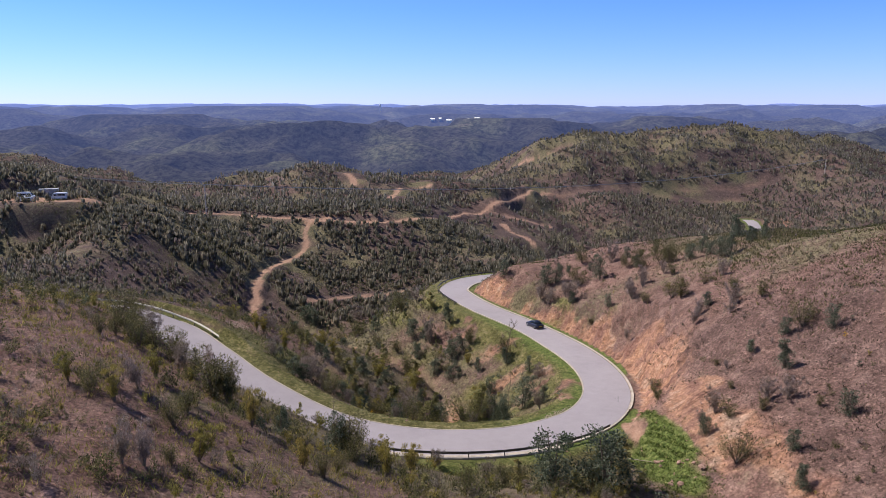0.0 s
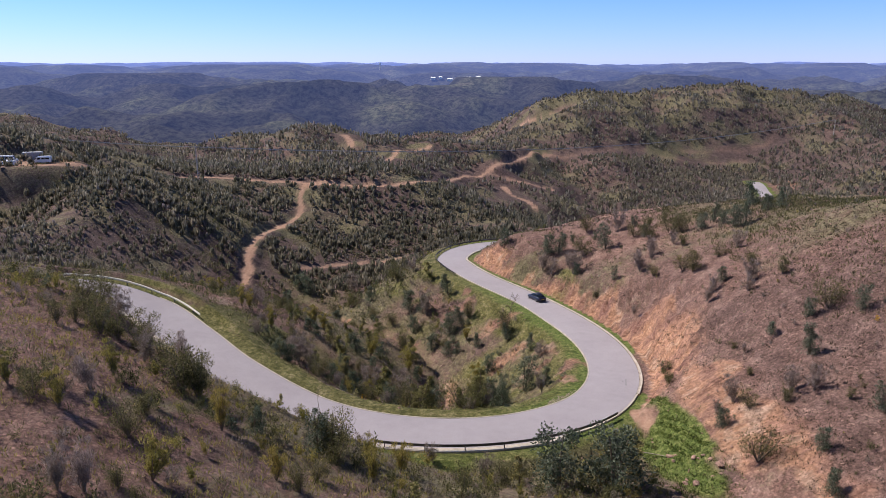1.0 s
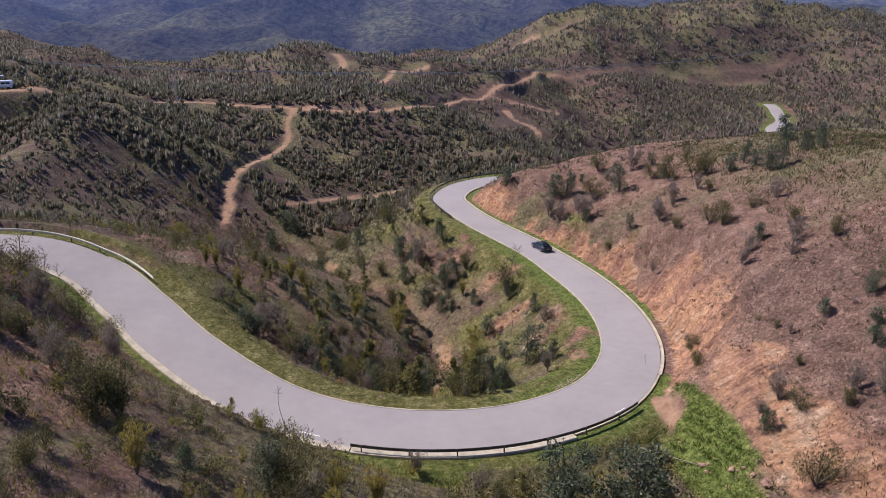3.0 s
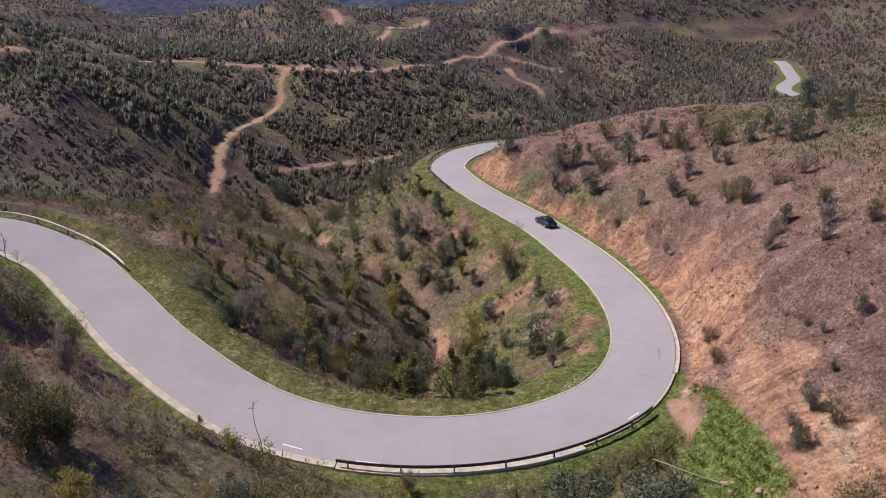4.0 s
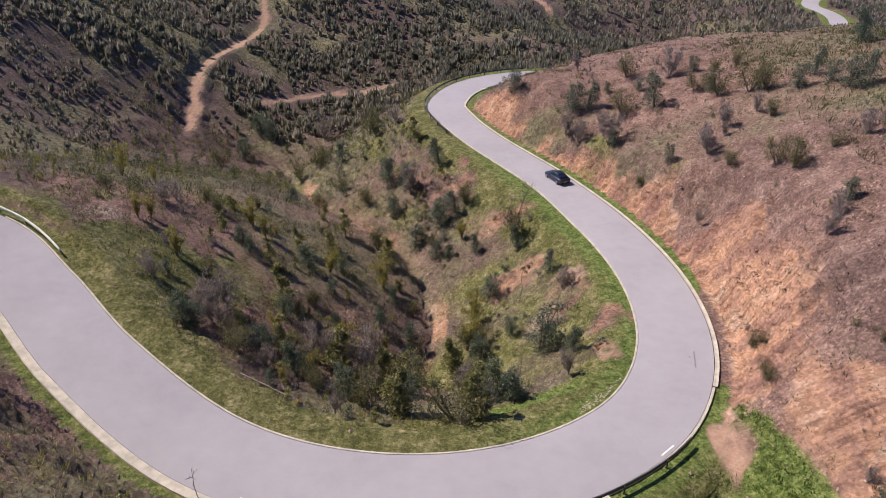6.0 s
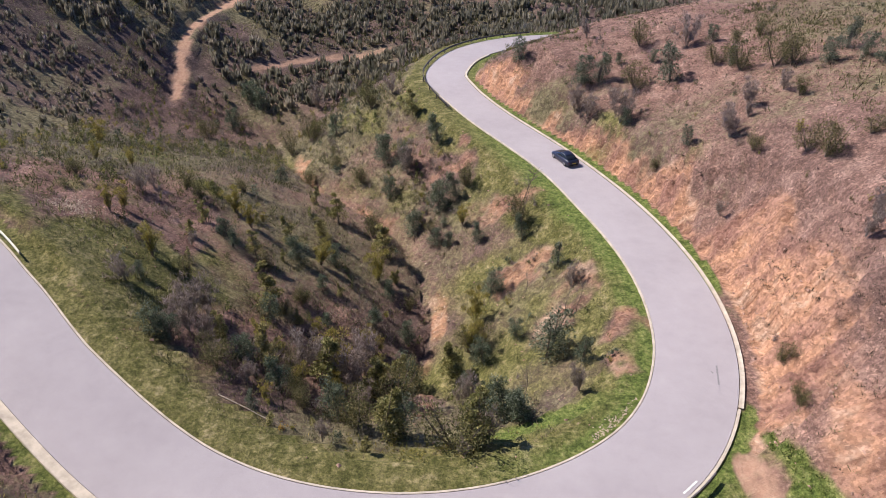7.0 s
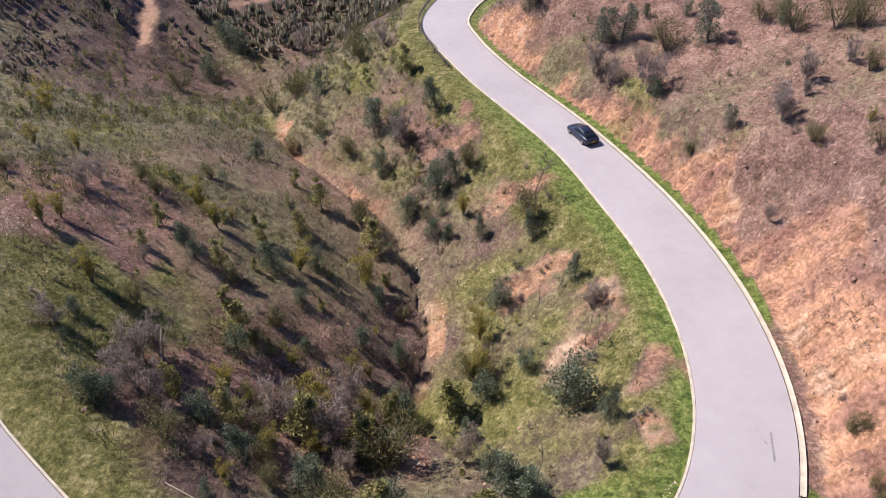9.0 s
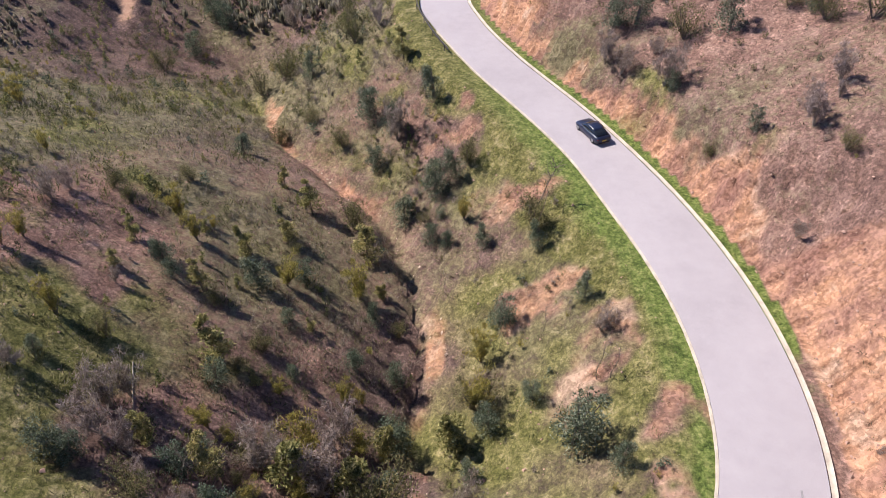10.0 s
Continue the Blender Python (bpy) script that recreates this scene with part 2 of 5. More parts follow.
# ---- the lie of the land (heights as functions of x and y) ----
GRID_X = np.linspace(-120, 120, 7)
GRID_Y = np.linspace(-30, 320, 9)
KNOLLS = [
    (2.1, 16.7, 15.8, 7.6, 16.1, 11.1, 1.6),
    (2.2, 5.5, 8.9, 3.4, 5.7, 9.5, 12.4),
    (18.4, 10.1, 11.1, 4.4, -2.4, 12.2, 23.5),
    (21.2, 1.2, 11.8, -15.9, 7.1, 15.3, 2.7),
    (12.9, -1.9, 3.4, -7.9, 3.7, 5.6, 6.2),
    (5.8, -3.3, -16.0, -1.5, 6.5, 2.3, 8.5),
    (9.3, 4.3, -10.3, -7.0, -8.9, -3.6, -4.3),
    (1.5, -5.9, -8.4, -7.7, -3.6, -10.7, -8.4),
    (2.0, 2.4, 8.3, 0.2, -1.1, -6.2, -11.0),
]
# hills beyond: x, y, rise above the valley floor, radius
HILLS = [
    (-49, 330, 20, 55), (-209, 430, 21, 80), (-316, 540, 33, 110), (-56, 400, 17, 50), (-103, 440, 25, 60), (89, 540, 40, 75), (167, 640, 36, 80),
    (32, 440, 28, 55), (246, 640, 27, 80), (493, 900, 26, 160), (248, 480, 34, 60), (371, 600, 38, 90), (36, 720, 22, 70),
    (-555, 700, 40, 160), (620, 780, 34, 150), (-10, 300, 19, 35),
    (-135, 250, 29, 50), (-150, 520, -27, 80), (420, 330, 54, 80), (-240, 280, 59, 80),
]
FLOOR_Z = -46.0
# the road's centre line, x, y, z
ROAD_LINE = [
    (-92, 84, 14), (-74, 102, 12), (-56.5, 113.6, 9.2), (-44.3, 111.6, 6.7), (-35.7, 104.8, 4.7), (-27.1, 96.5, 3.0), (-15.25, 88.1, 1.2), (-3.5, 85.05, 0.3),
    (8.6, 86.6, -0.3), (18.9, 92.7, -0.7), (24.5, 102.6, -1.3), (25.9, 115.4, -2.2), (23.5, 130.05, -3.2), (17.4, 146.4, -4.1),
    (8.9, 162.7, -4.7), (4.2, 174.2, -5.0), (2.8, 183.9, -5.5), (7.9, 197.7, -6.7), (20, 207.8, -8), (40, 214, -10), (80, 222, -15),
    (125, 270, -23), (156, 338, -28.6), (162, 360, -29.9), (162.3, 376, -30.8), (168.5, 391, -31.6), (182, 412, -32.5), (190, 436, -33.1), (195.8, 456, -32.8), (198, 468, -33),
]
GULLY = [(8, 93), (2, 99), (0.7, 110), (1, 116.5), (2.2, 123), (0.4, 132), (-3.5, 141.8), (-11, 151), (-20.5, 164), (-29.6, 190), (-42, 206), (-62, 224), (-100, 240), (-160, 290)]
DITCH = [(36, 40), (29, 60), (25.5, 74), (23, 84)]
TRACKS = [
    [(-54.6, 202.0), (-56.3, 212.0), (-58.5, 222.5), (-58.4, 237.1), (-55.9, 256.1), (-54.2, 266), (-52.9, 275.5), (-54.8, 286), (-55.2, 294)],
    [(-124.5, 236.3), (-114.8, 246.6), (-109.8, 266.4), (-102.0, 284.4), (-88.5, 298.1), (-72.8, 299.5), (-58.8, 299.3), (-44.5, 296.9), (-19.3, 299.0), (-3.3, 319.4), (4.7, 363.5),
     (23.4, 395.9), (39.8, 423.9), (47.7, 436.5), (65.0, 477.1), (80.4, 481.0), (105.4, 494.0), (125.2, 505.6), (162.3, 505.3), (182.5, 507.0), (208.2, 512.7)],
    [(167.1, 521.8), (183.5, 523.0), (208.9, 526.2), (227.1, 531.3), (236.2, 533.7)],
    [(25.3, 395.6), (35.8, 395.3), (48.6, 399.6), (60.6, 405.9)],
    [(31.5, 379.5), (35.0, 369.6), (41.5, 362.4), (44.9, 354.7)],
    [(51.3, 575.1), (59.4, 569.1), (71.5, 562.5), (82.2, 562.8), (90.8, 576.7), (97.4, 577.7)],
    [(-52.5, 399.1), (-48.3, 389.7), (-46.0, 377.6)],
    [(-25.8, 356.8), (-19.5, 398.1), (-7.5, 412.0)],
    [(-42.3, 224.3), (-33.7, 232.5), (-26.7, 235.8), (-19.2, 235.4), (-12.0, 240.2)],
]


def smooth(a, b, v):
    t = np.clip((v - a) / (b - a), 0, 1)
    return t * t * (3 - 2 * t)


def spline(points, step=1.0):
    """Evenly spaced samples of a smooth line through the points."""
    p = np.array(points, float)
    p = np.vstack([2 * p[0] - p[1], p, 2 * p[-1] - p[-2]])
    out = []
    for i in range(1, len(p) - 2):
        n = max(2, int(np.linalg.norm(p[i + 1] - p[i]) / step * 2))
        t = np.linspace(0, 1, n, endpoint=False)[:, None]
        out.append(0.5 * (2 * p[i] + (p[i + 1] - p[i - 1]) * t + (2 * p[i - 1] - 5 * p[i] + 4 * p[i + 1] - p[i + 2]) * t * t
                          + (3 * p[i] - p[i - 1] - 3 * p[i + 1] + p[i + 2]) * t ** 3))
    q = np.vstack(out + [p[-2:-1]])
    s = np.r_[0, np.cumsum(np.linalg.norm(np.diff(q[:, :2], axis=0), axis=1))]
    u = np.linspace(0, s[-1], int(s[-1] / step) + 1)
    return np.stack([np.interp(u, s, q[:, k]) for k in range(q.shape[1])], 1)


TABLE = np.random.RandomState(7).rand(256, 256)


def value_noise(x, y):
    xi, yi = np.floor(x).astype(int), np.floor(y).astype(int)
    fx, fy = x - xi, y - yi
    fx, fy = fx * fx * (3 - 2 * fx), fy * fy * (3 - 2 * fy)
    a, b = TABLE[xi & 255, yi & 255], TABLE[(xi + 1) & 255, yi & 255]
    c, d = TABLE[xi & 255, (yi + 1) & 255], TABLE[(xi + 1) & 255, (yi + 1) & 255]
    return (a + (b - a) * fx) + ((c + (d - c) * fx) - (a + (b - a) * fx)) * fy - 0.5


def fbm(x, y, size, octaves=4):
    out, amp = 0.0, 1.0
    for k in range(octaves):
        out = out + amp * value_noise(x / size + 17.3 * k, y / size + 5.1 * k)
        size, amp = size * 0.5, amp * 0.5
    return out


def nearest(x, y, line, reach=60.0):
    """Distance to a sampled line and the index of its nearest sample, for flat arrays; far points get the reach."""
    dist, idx = np.full(x.shape, reach), np.zeros(x.shape, int)
    lo, hi = line[:, :2].min(0) - reach, line[:, :2].max(0) + reach
    sel = np.flatnonzero((x > lo[0]) & (x < hi[0]) & (y > lo[1]) & (y < hi[1]))
    for k in range(0, len(sel), 20000):
        s = sel[k:k + 20000]
        d2 = (x[s, None] - line[None, :, 0]) ** 2 + (y[s, None] - line[None, :, 1]) ** 2
        j = d2.argmin(1)
        p = np.stack([x[s], y[s]], 1)
        best = d2[np.arange(len(s)), j]
        for a, b in ((np.maximum(j - 1, 0), j), (j, np.minimum(j + 1, len(line) - 1))):
            ab = line[b, :2] - line[a, :2]
            u = np.clip(((p - line[a, :2]) * ab).sum(1) / ((ab * ab).sum(1) + 1e-9), 0, 1)
            best = np.minimum(best, ((p - line[a, :2] - ab * u[:, None]) ** 2).sum(1))
        dist[s], idx[s] = np.minimum(np.sqrt(best), reach), j
    return dist, idx


ROAD = spline(ROAD_LINE)
GULLY_LINE, DITCH_LINE = spline(GULLY), spline(DITCH)
FOOT_LINE = spline([(33, 98), (31.5, 90), (31.5, 80), (33, 70), (36, 58), (40, 44)])   # worn foot of the red hillside
TRACK_LINES = [spline(t) for t in TRACKS]
PAD = (-134, 243, 10.2)   # the levelled clearing on the hilltop
HALF = 3.5   # half the road's width


def land(x, y):
    """Smooth natural ground, before the road was cut."""
    near = np.zeros(x.shape)
    for gy, row in zip(GRID_Y, KNOLLS):
        wy = np.exp(-((y - gy) / 39.0) ** 2)
        for gx, a in zip(GRID_X, row):
            near = near + a * wy * np.exp(-((x - gx) / 39.0) ** 2)
    near = near + 5.5 * np.exp(-((x - 14.5) ** 2 + (y - 172) ** 2) / 130)
    far = np.full(x.shape, FLOOR_Z)
    for hx, hy, a, r in HILLS:
        far = far + a * np.exp(-((x - hx) ** 2 + (y - hy) ** 2) / (2 * r * r))
    d = np.hypot(x, y)
    far = far + smooth(300, 450, d) * (20 * fbm(x, y, 85, 4) - 6.5 + 7 * (0.4 - np.abs(2 * fbm(x + 210, y, 58, 3))))
    back = 24 + 10 * fbm(x, y, 90, 2)
    far = np.where(y < 60, far + (back - far) * smooth(160, 20, y), far)
    w = smooth(255, 335, y) + smooth(90, 140, np.abs(x)) * smooth(-60, 40, y) + smooth(20, -50, y)
    return near + (far - near) * np.clip(w, 0, 1)


def ground(x, y, full=False):
    """Finished ground height; with full, also the masks for what covers it."""
    shape = x.shape
    x, y = x.ravel().astype(float), y.ravel().astype(float)
    h = land(x, y)
    gd, gi = nearest(x, y, GULLY_LINE, 40)
    depth = 3.4 * np.exp(-(gd / 9.0) ** 2) + 2.1 * np.exp(-((gd + 1.0 * fbm(x, y, 4, 3)) / 1.05) ** 2)
    h = h - depth * smooth(212, 188, y)
    dd, _ = nearest(x, y, DITCH_LINE, 40)
    h = h - 2.0 * np.exp(-(dd / 5.0) ** 2)
    rd, ri = nearest(x, y, ROAD, 130)
    rough = smooth(HALF + 1.5, HALF + 9, rd)
    h = h + rough * (0.9 * fbm(x, y, 9, 3) + 0.35 * fbm(x + 50, y, 2.2, 2))
    td = np.full(x.shape, 40.0)
    for line in TRACK_LINES:
        d, i = nearest(x, y, line, 40)
        tz = land(line[:, 0], line[:, 1])[i] - 0.3
        k = smooth(2.8, 1.0, d)
        h = h + (tz - h) * k * (d < 39) * (0.3 if line is TRACK_LINES[-1] else 1.0)
        td = np.minimum(td, d)
    pad = smooth(20, 11, np.hypot((x - PAD[0]) / 1.3, y - PAD[1]))
    h = h + (PAD[2] - h) * pad
    rz = ROAD[ri, 2]
    out = np.maximum(rd - HALF, 0)
    steep = 1.25 + 0.45 * fbm(x, y, 9, 2)
    top = rz - 0.10 + np.maximum(out - 1.7, 0) * steep + 0.04 * out
    low = rz - 0.10 - np.maximum(out - 2.2, 0) * 0.62 - 0.03 * out
    inside = (rd < 59) & (y < 235)
    h = h + (rz - 0.1 - h) * smooth(120, 4, rd) * smooth(85, 135, x) * (y > 235)
    cut = np.where(inside & (out > 1.0), np.clip((h - top) / 2.0, 0, 1), 0)
    fill = np.where(inside & (out > 1.0), np.clip((low - h) / 2.0, 0, 1), 0)
    crumble = cut * (1.7 * fbm(x, y, 3.6, 4) + 0.7 * fbm(x * 0.25, y, 1.6, 2))
    h = np.where(inside, np.maximum(np.minimum(h, top), low), h) + crumble * smooth(2.0, 3.5, out)
    h = np.where(rd < HALF + 0.7, rz - 0.14, h)
    if not full:
        return h.reshape(shape)
    return h.reshape(shape), dict(road=rd.reshape(shape), cut=cut.reshape(shape), fill=fill.reshape(shape), gully=gd.reshape(shape), ditch=dd.reshape(shape), track=td.reshape(shape))


# ---- helpers for meshes ----
def mesh_from(name, verts, faces, mat=None, shade=False):
    me = bpy.data.meshes.new(name)
    verts, faces = np.asarray(verts, np.float32), np.asarray(faces, np.int32)
    n, k = faces.shape
    me.vertices.add(len(verts))
    me.vertices.foreach_set("co", verts.ravel())
    me.loops.add(n * k)
    me.loops.foreach_set("vertex_index", faces.ravel())
    me.polygons.add(n)
    me.polygons.foreach_set("loop_start", np.arange(0, n * k, k, dtype=np.int32))
    me.polygons.foreach_set("use_smooth", np.full(n, shade))
    me.update(calc_edges=True)
    if mat:
        me.materials.append(mat)
    return me


def part(name, bm, mat, parent, label=""):
    """Links a bmesh or a mesh as one object under a thing or a part."""
    if isinstance(bm, bmesh.types.BMesh):
        me = bpy.data.meshes.new(name)
        bm.to_mesh(me)
        bm.free()
    else:
        me = bm
    if mat and not me.materials:
        me.materials.append(mat)
    ob = new(name, me)
    ob.parent = parent
    return tagged(ob, label)


def strip(line, offsets, closed_bottom=None):
    """A ribbon along a line of x, y, z: offsets are (sideways to the left, up) pairs, joined in order."""
    line = np.asarray(line, float)
    d = np.gradient(line[:, :2], axis=0)
    d /= np.linalg.norm(d, axis=1)[:, None] + 1e-9
    side = np.stack([-d[:, 1], d[:, 0]], 1)
    n, k = len(line), len(offsets)
    v = np.zeros((n, k, 3))
    for j, (o, u) in enumerate(offsets):
        o = np.broadcast_to(o, (n,))
        v[:, j, :2] = line[:, :2] + side * o[:, None]
        v[:, j, 2] = line[:, 2] + u
    i, j = np.meshgrid(np.arange(n - 1), np.arange(k - 1), indexing="ij")
    a = (i * k + j).ravel()
    f = np.stack([a, a + k, a + k + 1, a + 1], 1)
    return v.reshape(-1, 3), f


# ---- ground: one sheet to the horizon ----
def axis_steps(lo, fine_lo, fine_hi, hi, step, grow=1.035):
    mid_ = list(np.arange(fine_lo, fine_hi, step))
    up, s, v = [], step, mid_[-1]
    while v < hi:
        s *= grow
        v += s
        up.append(v)
    down, s, v = [], step, mid_[0]
    while v > lo:
        s *= grow
        v -= s
        down.append(v)
    return np.array(down[::-1] + mid_ + up)


gx, gy = axis_steps(-800, -60, 72, 800, 0.62, 1.024), axis_steps(-160, 50, 200, 800, 0.62, 1.012)
X, Y = np.meshgrid(gx, gy)
H, mask = ground(X, Y, full=True)
i, j = np.meshgrid(np.arange(len(gy) - 1), np.arange(len(gx) - 1), indexing="ij")
a = (i * len(gx) + j).ravel()
me = mesh_from("ground", np.stack([X, Y, H], -1).reshape(-1, 3), np.stack([a, a + 1, a + len(gx) + 1, a + len(gx)], 1), EARTH, True)
edge = mask["road"] - HALF
wob = fbm(X, Y, 6, 3)
inner_side = 0.75 * smooth(8, -4, np.hypot(X - 4, Y - 128) - 46)          # the valley side of the bend
green = smooth(3.4, 1.2, edge + 2.5 * wob) * (1 - mask["cut"])
green = np.maximum(green, smooth(8.0, 3.0, edge + 5 * wob) * inner_side * (1 - mask["cut"]))
green = np.maximum(green, smooth(7, 2, np.hypot((X - 26 - 0.12 * (77 - Y)) / 0.45, (Y - 76) / 1.9) + 3 * wob))
green = np.maximum(green, (0.42 + 0.6 * fbm(X + 13, Y, 7, 4)) * smooth(26, 12, np.hypot((X - 13) / 0.75, (Y - 122) / 1.7) + 8 * wob))
green = np.maximum(green, 0.8 * smooth(9, 4, np.hypot((X + 30) / 1.5, (Y - 113)) + 4 * wob))
patch = smooth(1.3, 0.7, np.hypot((X - 11.6) / 5.0, (Y - 97.6 - 0.25 * (X - 11.6)) / 1.9) + 0.8 * wob)
green = np.maximum(green, patch)
reach = 3.6 + 7.5 * smooth(126, 110, Y) + 4.5 * smooth(160, 172, Y)               # how far the bare face climbs above the road
bare = mask["cut"] * smooth(reach, reach * 0.4, edge - 1.5 + 7 * wob) * smooth(0, 8, X)
stream = smooth(0.85, 0.25, mask["gully"] + 1.6 * fbm(X + 9, Y, 4, 3)) * smooth(100, 106, Y) * smooth(131, 126, Y)
washed = np.maximum(smooth(5, 2, np.hypot((X + 7.5) / 1.2, (Y - 148.5) / 1.6)), smooth(14, 5, np.hypot(X + 18.5, (Y - 165) / 1.5)))
stream = np.maximum(stream, smooth(0.7, 0.2, mask["gully"] + 1.8 * fbm(X + 9, Y, 4, 3) + 0.1) * np.maximum(washed, 0.25 * smooth(126, 130, Y) * smooth(160, 140, Y)))
bare = np.maximum(bare, 0.9 * stream)
foot, _ = nearest(X.ravel(), Y.ravel(), FOOT_LINE, 40)
foot = foot.reshape(X.shape)
bare = np.maximum(bare, 0.8 * smooth(3.6, 1.0, foot + 5 * wob))
green = green * smooth(1.5, 3.5, foot + 3 * wob) * (1 - smooth(21, 24.5, X) * smooth(117, 112, Y) * smooth(96, 99, Y))
for px_, py_, pr in ((20.2, 110.5, 2.0), (15.9, 117.6, 3.4), (12.1, 125.5, 2.4), (3.7, 151.5, 3.0), (11, 138, 2.2), (17.5, 104.5, 2.0), (212, 452, 11)):
    bare = np.maximum(bare, 0.75 * smooth(1.5, 0.2, np.hypot(X - px_, Y - py_) / pr + 2.6 * fbm(X, Y, 3.0, 3)))
    green = green * (1 - 0.7 * smooth(1.6, 0.3, np.hypot(X - px_, Y - py_) / pr + 2.6 * fbm(X, Y, 3.0, 3)))
dirt = 0.9 * smooth(1.3, 0.5, mask["track"] / (1 + 0.35 * smooth(285, 310, Y) + 0.25 * smooth(380, 500, Y)) + 1.3 * wob) * (1 - 0.75 * smooth(60, 90, X)) * (1 - 0.35 * smooth(-48, -40, X) * smooth(262, 250, Y))
washout = smooth(1.3, 0.75, np.hypot((X - 25.3 + 0.12 * (Y - 90)) / 1.25, (Y - 90.6) / 3.2) + 0.8 * wob)   # bare dirt where the gutter spills out
dirt, green = np.maximum(dirt, washout), green * (1 - washout)
dirt = np.maximum(dirt, smooth(5, 3, np.hypot((X + 49) / 2.2, Y - 298) + 4 * wob))
dirt = np.maximum(dirt, 0.8 * smooth(12, 8, np.hypot((X - PAD[0]) / 1.3, Y - PAD[1]) + 3 * wob))
red = 0.85 * smooth(14, 34, X + 0.10 * (Y - 120) + 14 * fbm(X, Y, 24, 3)) * smooth(235, 195, Y) + 0.35 * fbm(X, Y + 9, 10, 3)
red = np.maximum(red, 0.75 * smooth(14, 6, np.hypot(X + 8, Y - 158) + 8 * wob))
red = np.maximum(red, 0.18 - 0.14 * smooth(170, 220, Y) + 0.5 * fbm(X, Y, 40, 3))
scrub = np.clip(0.50 - 0.12 * smooth(150, 220, Y) + 0.7 * fbm(X + 31, Y, 18, 3), 0, 1) * (1 - 0.55 * np.clip(red, 0, 1))
lush = np.maximum(smooth(2.6, 0.8, edge + 1.5 * wob) * smooth(5, 20, X + 4), smooth(7, 2, np.hypot((X - 26 - 0.12 * (77 - Y)) / 0.45, (Y - 76) / 1.9) + 3 * wob))
outer = (1 - inner_side / 0.75) * smooth(14, 4, X) * smooth(120, 112, Y)            # the bank side of the near leg
lush = np.maximum(np.maximum(lush, patch), 0.9 * smooth(4.0, 2.2, edge + 2 * wob) * outer)
green = np.maximum(green, smooth(4.0, 2.4, edge + 3 * wob) * outer * (1 - 0.6 * mask["cut"]))
bank = smooth(-18, -28, X + 12 * wob) * smooth(98, 90, Y)                     # the dark slope above the road
scrub = scrub * (1 - 0.7 * bank) + 0.25 * smooth(40, 56, X) * smooth(4, 10, H) * smooth(90, 130, Y)
red = red + 0.45 * bank
near_bank = smooth(86, 74, Y) * smooth(24, 12, X + 8 * wob)                     # open red soil below the road
scrub, red = scrub * (1 - 0.2 * near_bank), red + 0.14 * near_bank
lower_hill = smooth(27, 31, X + 9 * wob) * smooth(112, 98, Y)
scrub, red = scrub * (1 - 0.75 * lower_hill), np.maximum(red, lower_hill * (0.90 + 0.4 * wob)) * (1 - 0.38 * lower_hill * smooth(34, 39, X + 6 * wob))
vale = smooth(2, -4, X) * smooth(-48, -40, X) * smooth(98, 104, Y) * smooth(195, 180, Y)
scrub = scrub + (0.17 - 0.25 * smooth(142, 130, Y)) * vale - 0.06 * smooth(205, 235, Y)
red = red + (0.48 + 1.3 * fbm(X + 3, Y, 9, 3)) * vale * smooth(165, 140, Y)
green = np.maximum(green, (0.16 + 0.9 * fbm(X + 70, Y, 6, 4)) * vale)
wedge = smooth(1.6, 0.7, np.abs(X - 27.4) + 2.6 * wob) * smooth(99.5, 97, Y) * smooth(74, 79, Y)   # grass below the end of the gutter
green, lush, bare = np.maximum(green, wedge), np.maximum(lush, wedge), bare * (1 - wedge)
one = np.ones_like(X)
for nm, chans in (("cover", (green, bare, dirt, one)), ("soil", (red, scrub, lush, one))):
    att = me.color_attributes.new(nm, "FLOAT_COLOR", "POINT")
    att.data.foreach_set("color", np.clip(np.stack(chans, -1), 0, 1).astype(np.float32).ravel())
floor_ob = tagged(new("ground", me), "stony red-brown hillsides with scrub, turf verges and bare cuttings", "ground", kind="structure")


def at(x, y):
    return float(ground(np.array([x]), np.array([y]))[0])


# ---- road ----
road = tagged(new("road"), "winding pale grey asphalt road with concrete edging", "road", kind="structure")
LEFT = HALF - 0.65 * smooth(132, 145, ROAD[:, 1]) * smooth(180, 168, ROAD[:, 1]) * (ROAD[:, 0] > 0)   # the valley side, narrower on the far leg
part("carriageway", mesh_from("carriageway", *strip(ROAD, [(LEFT, -0.13), (LEFT - 0.02, 0.0), (2.2, 0.03), (0, 0.05), (-2.2, 0.03), (-HALF + 0.02, 0.0), (-HALF, -0.13)]), ASPHALT, False), None, road)


def stretch(x0, y0, x1, y1):
    """The samples of the road between the ones nearest to two places."""
    a = np.hypot(ROAD[:, 0] - x0, ROAD[:, 1] - y0).argmin()
    b = np.hypot(ROAD[:, 0] - x1, ROAD[:, 1] - y1).argmin()
    return ROAD[a:b + 1]


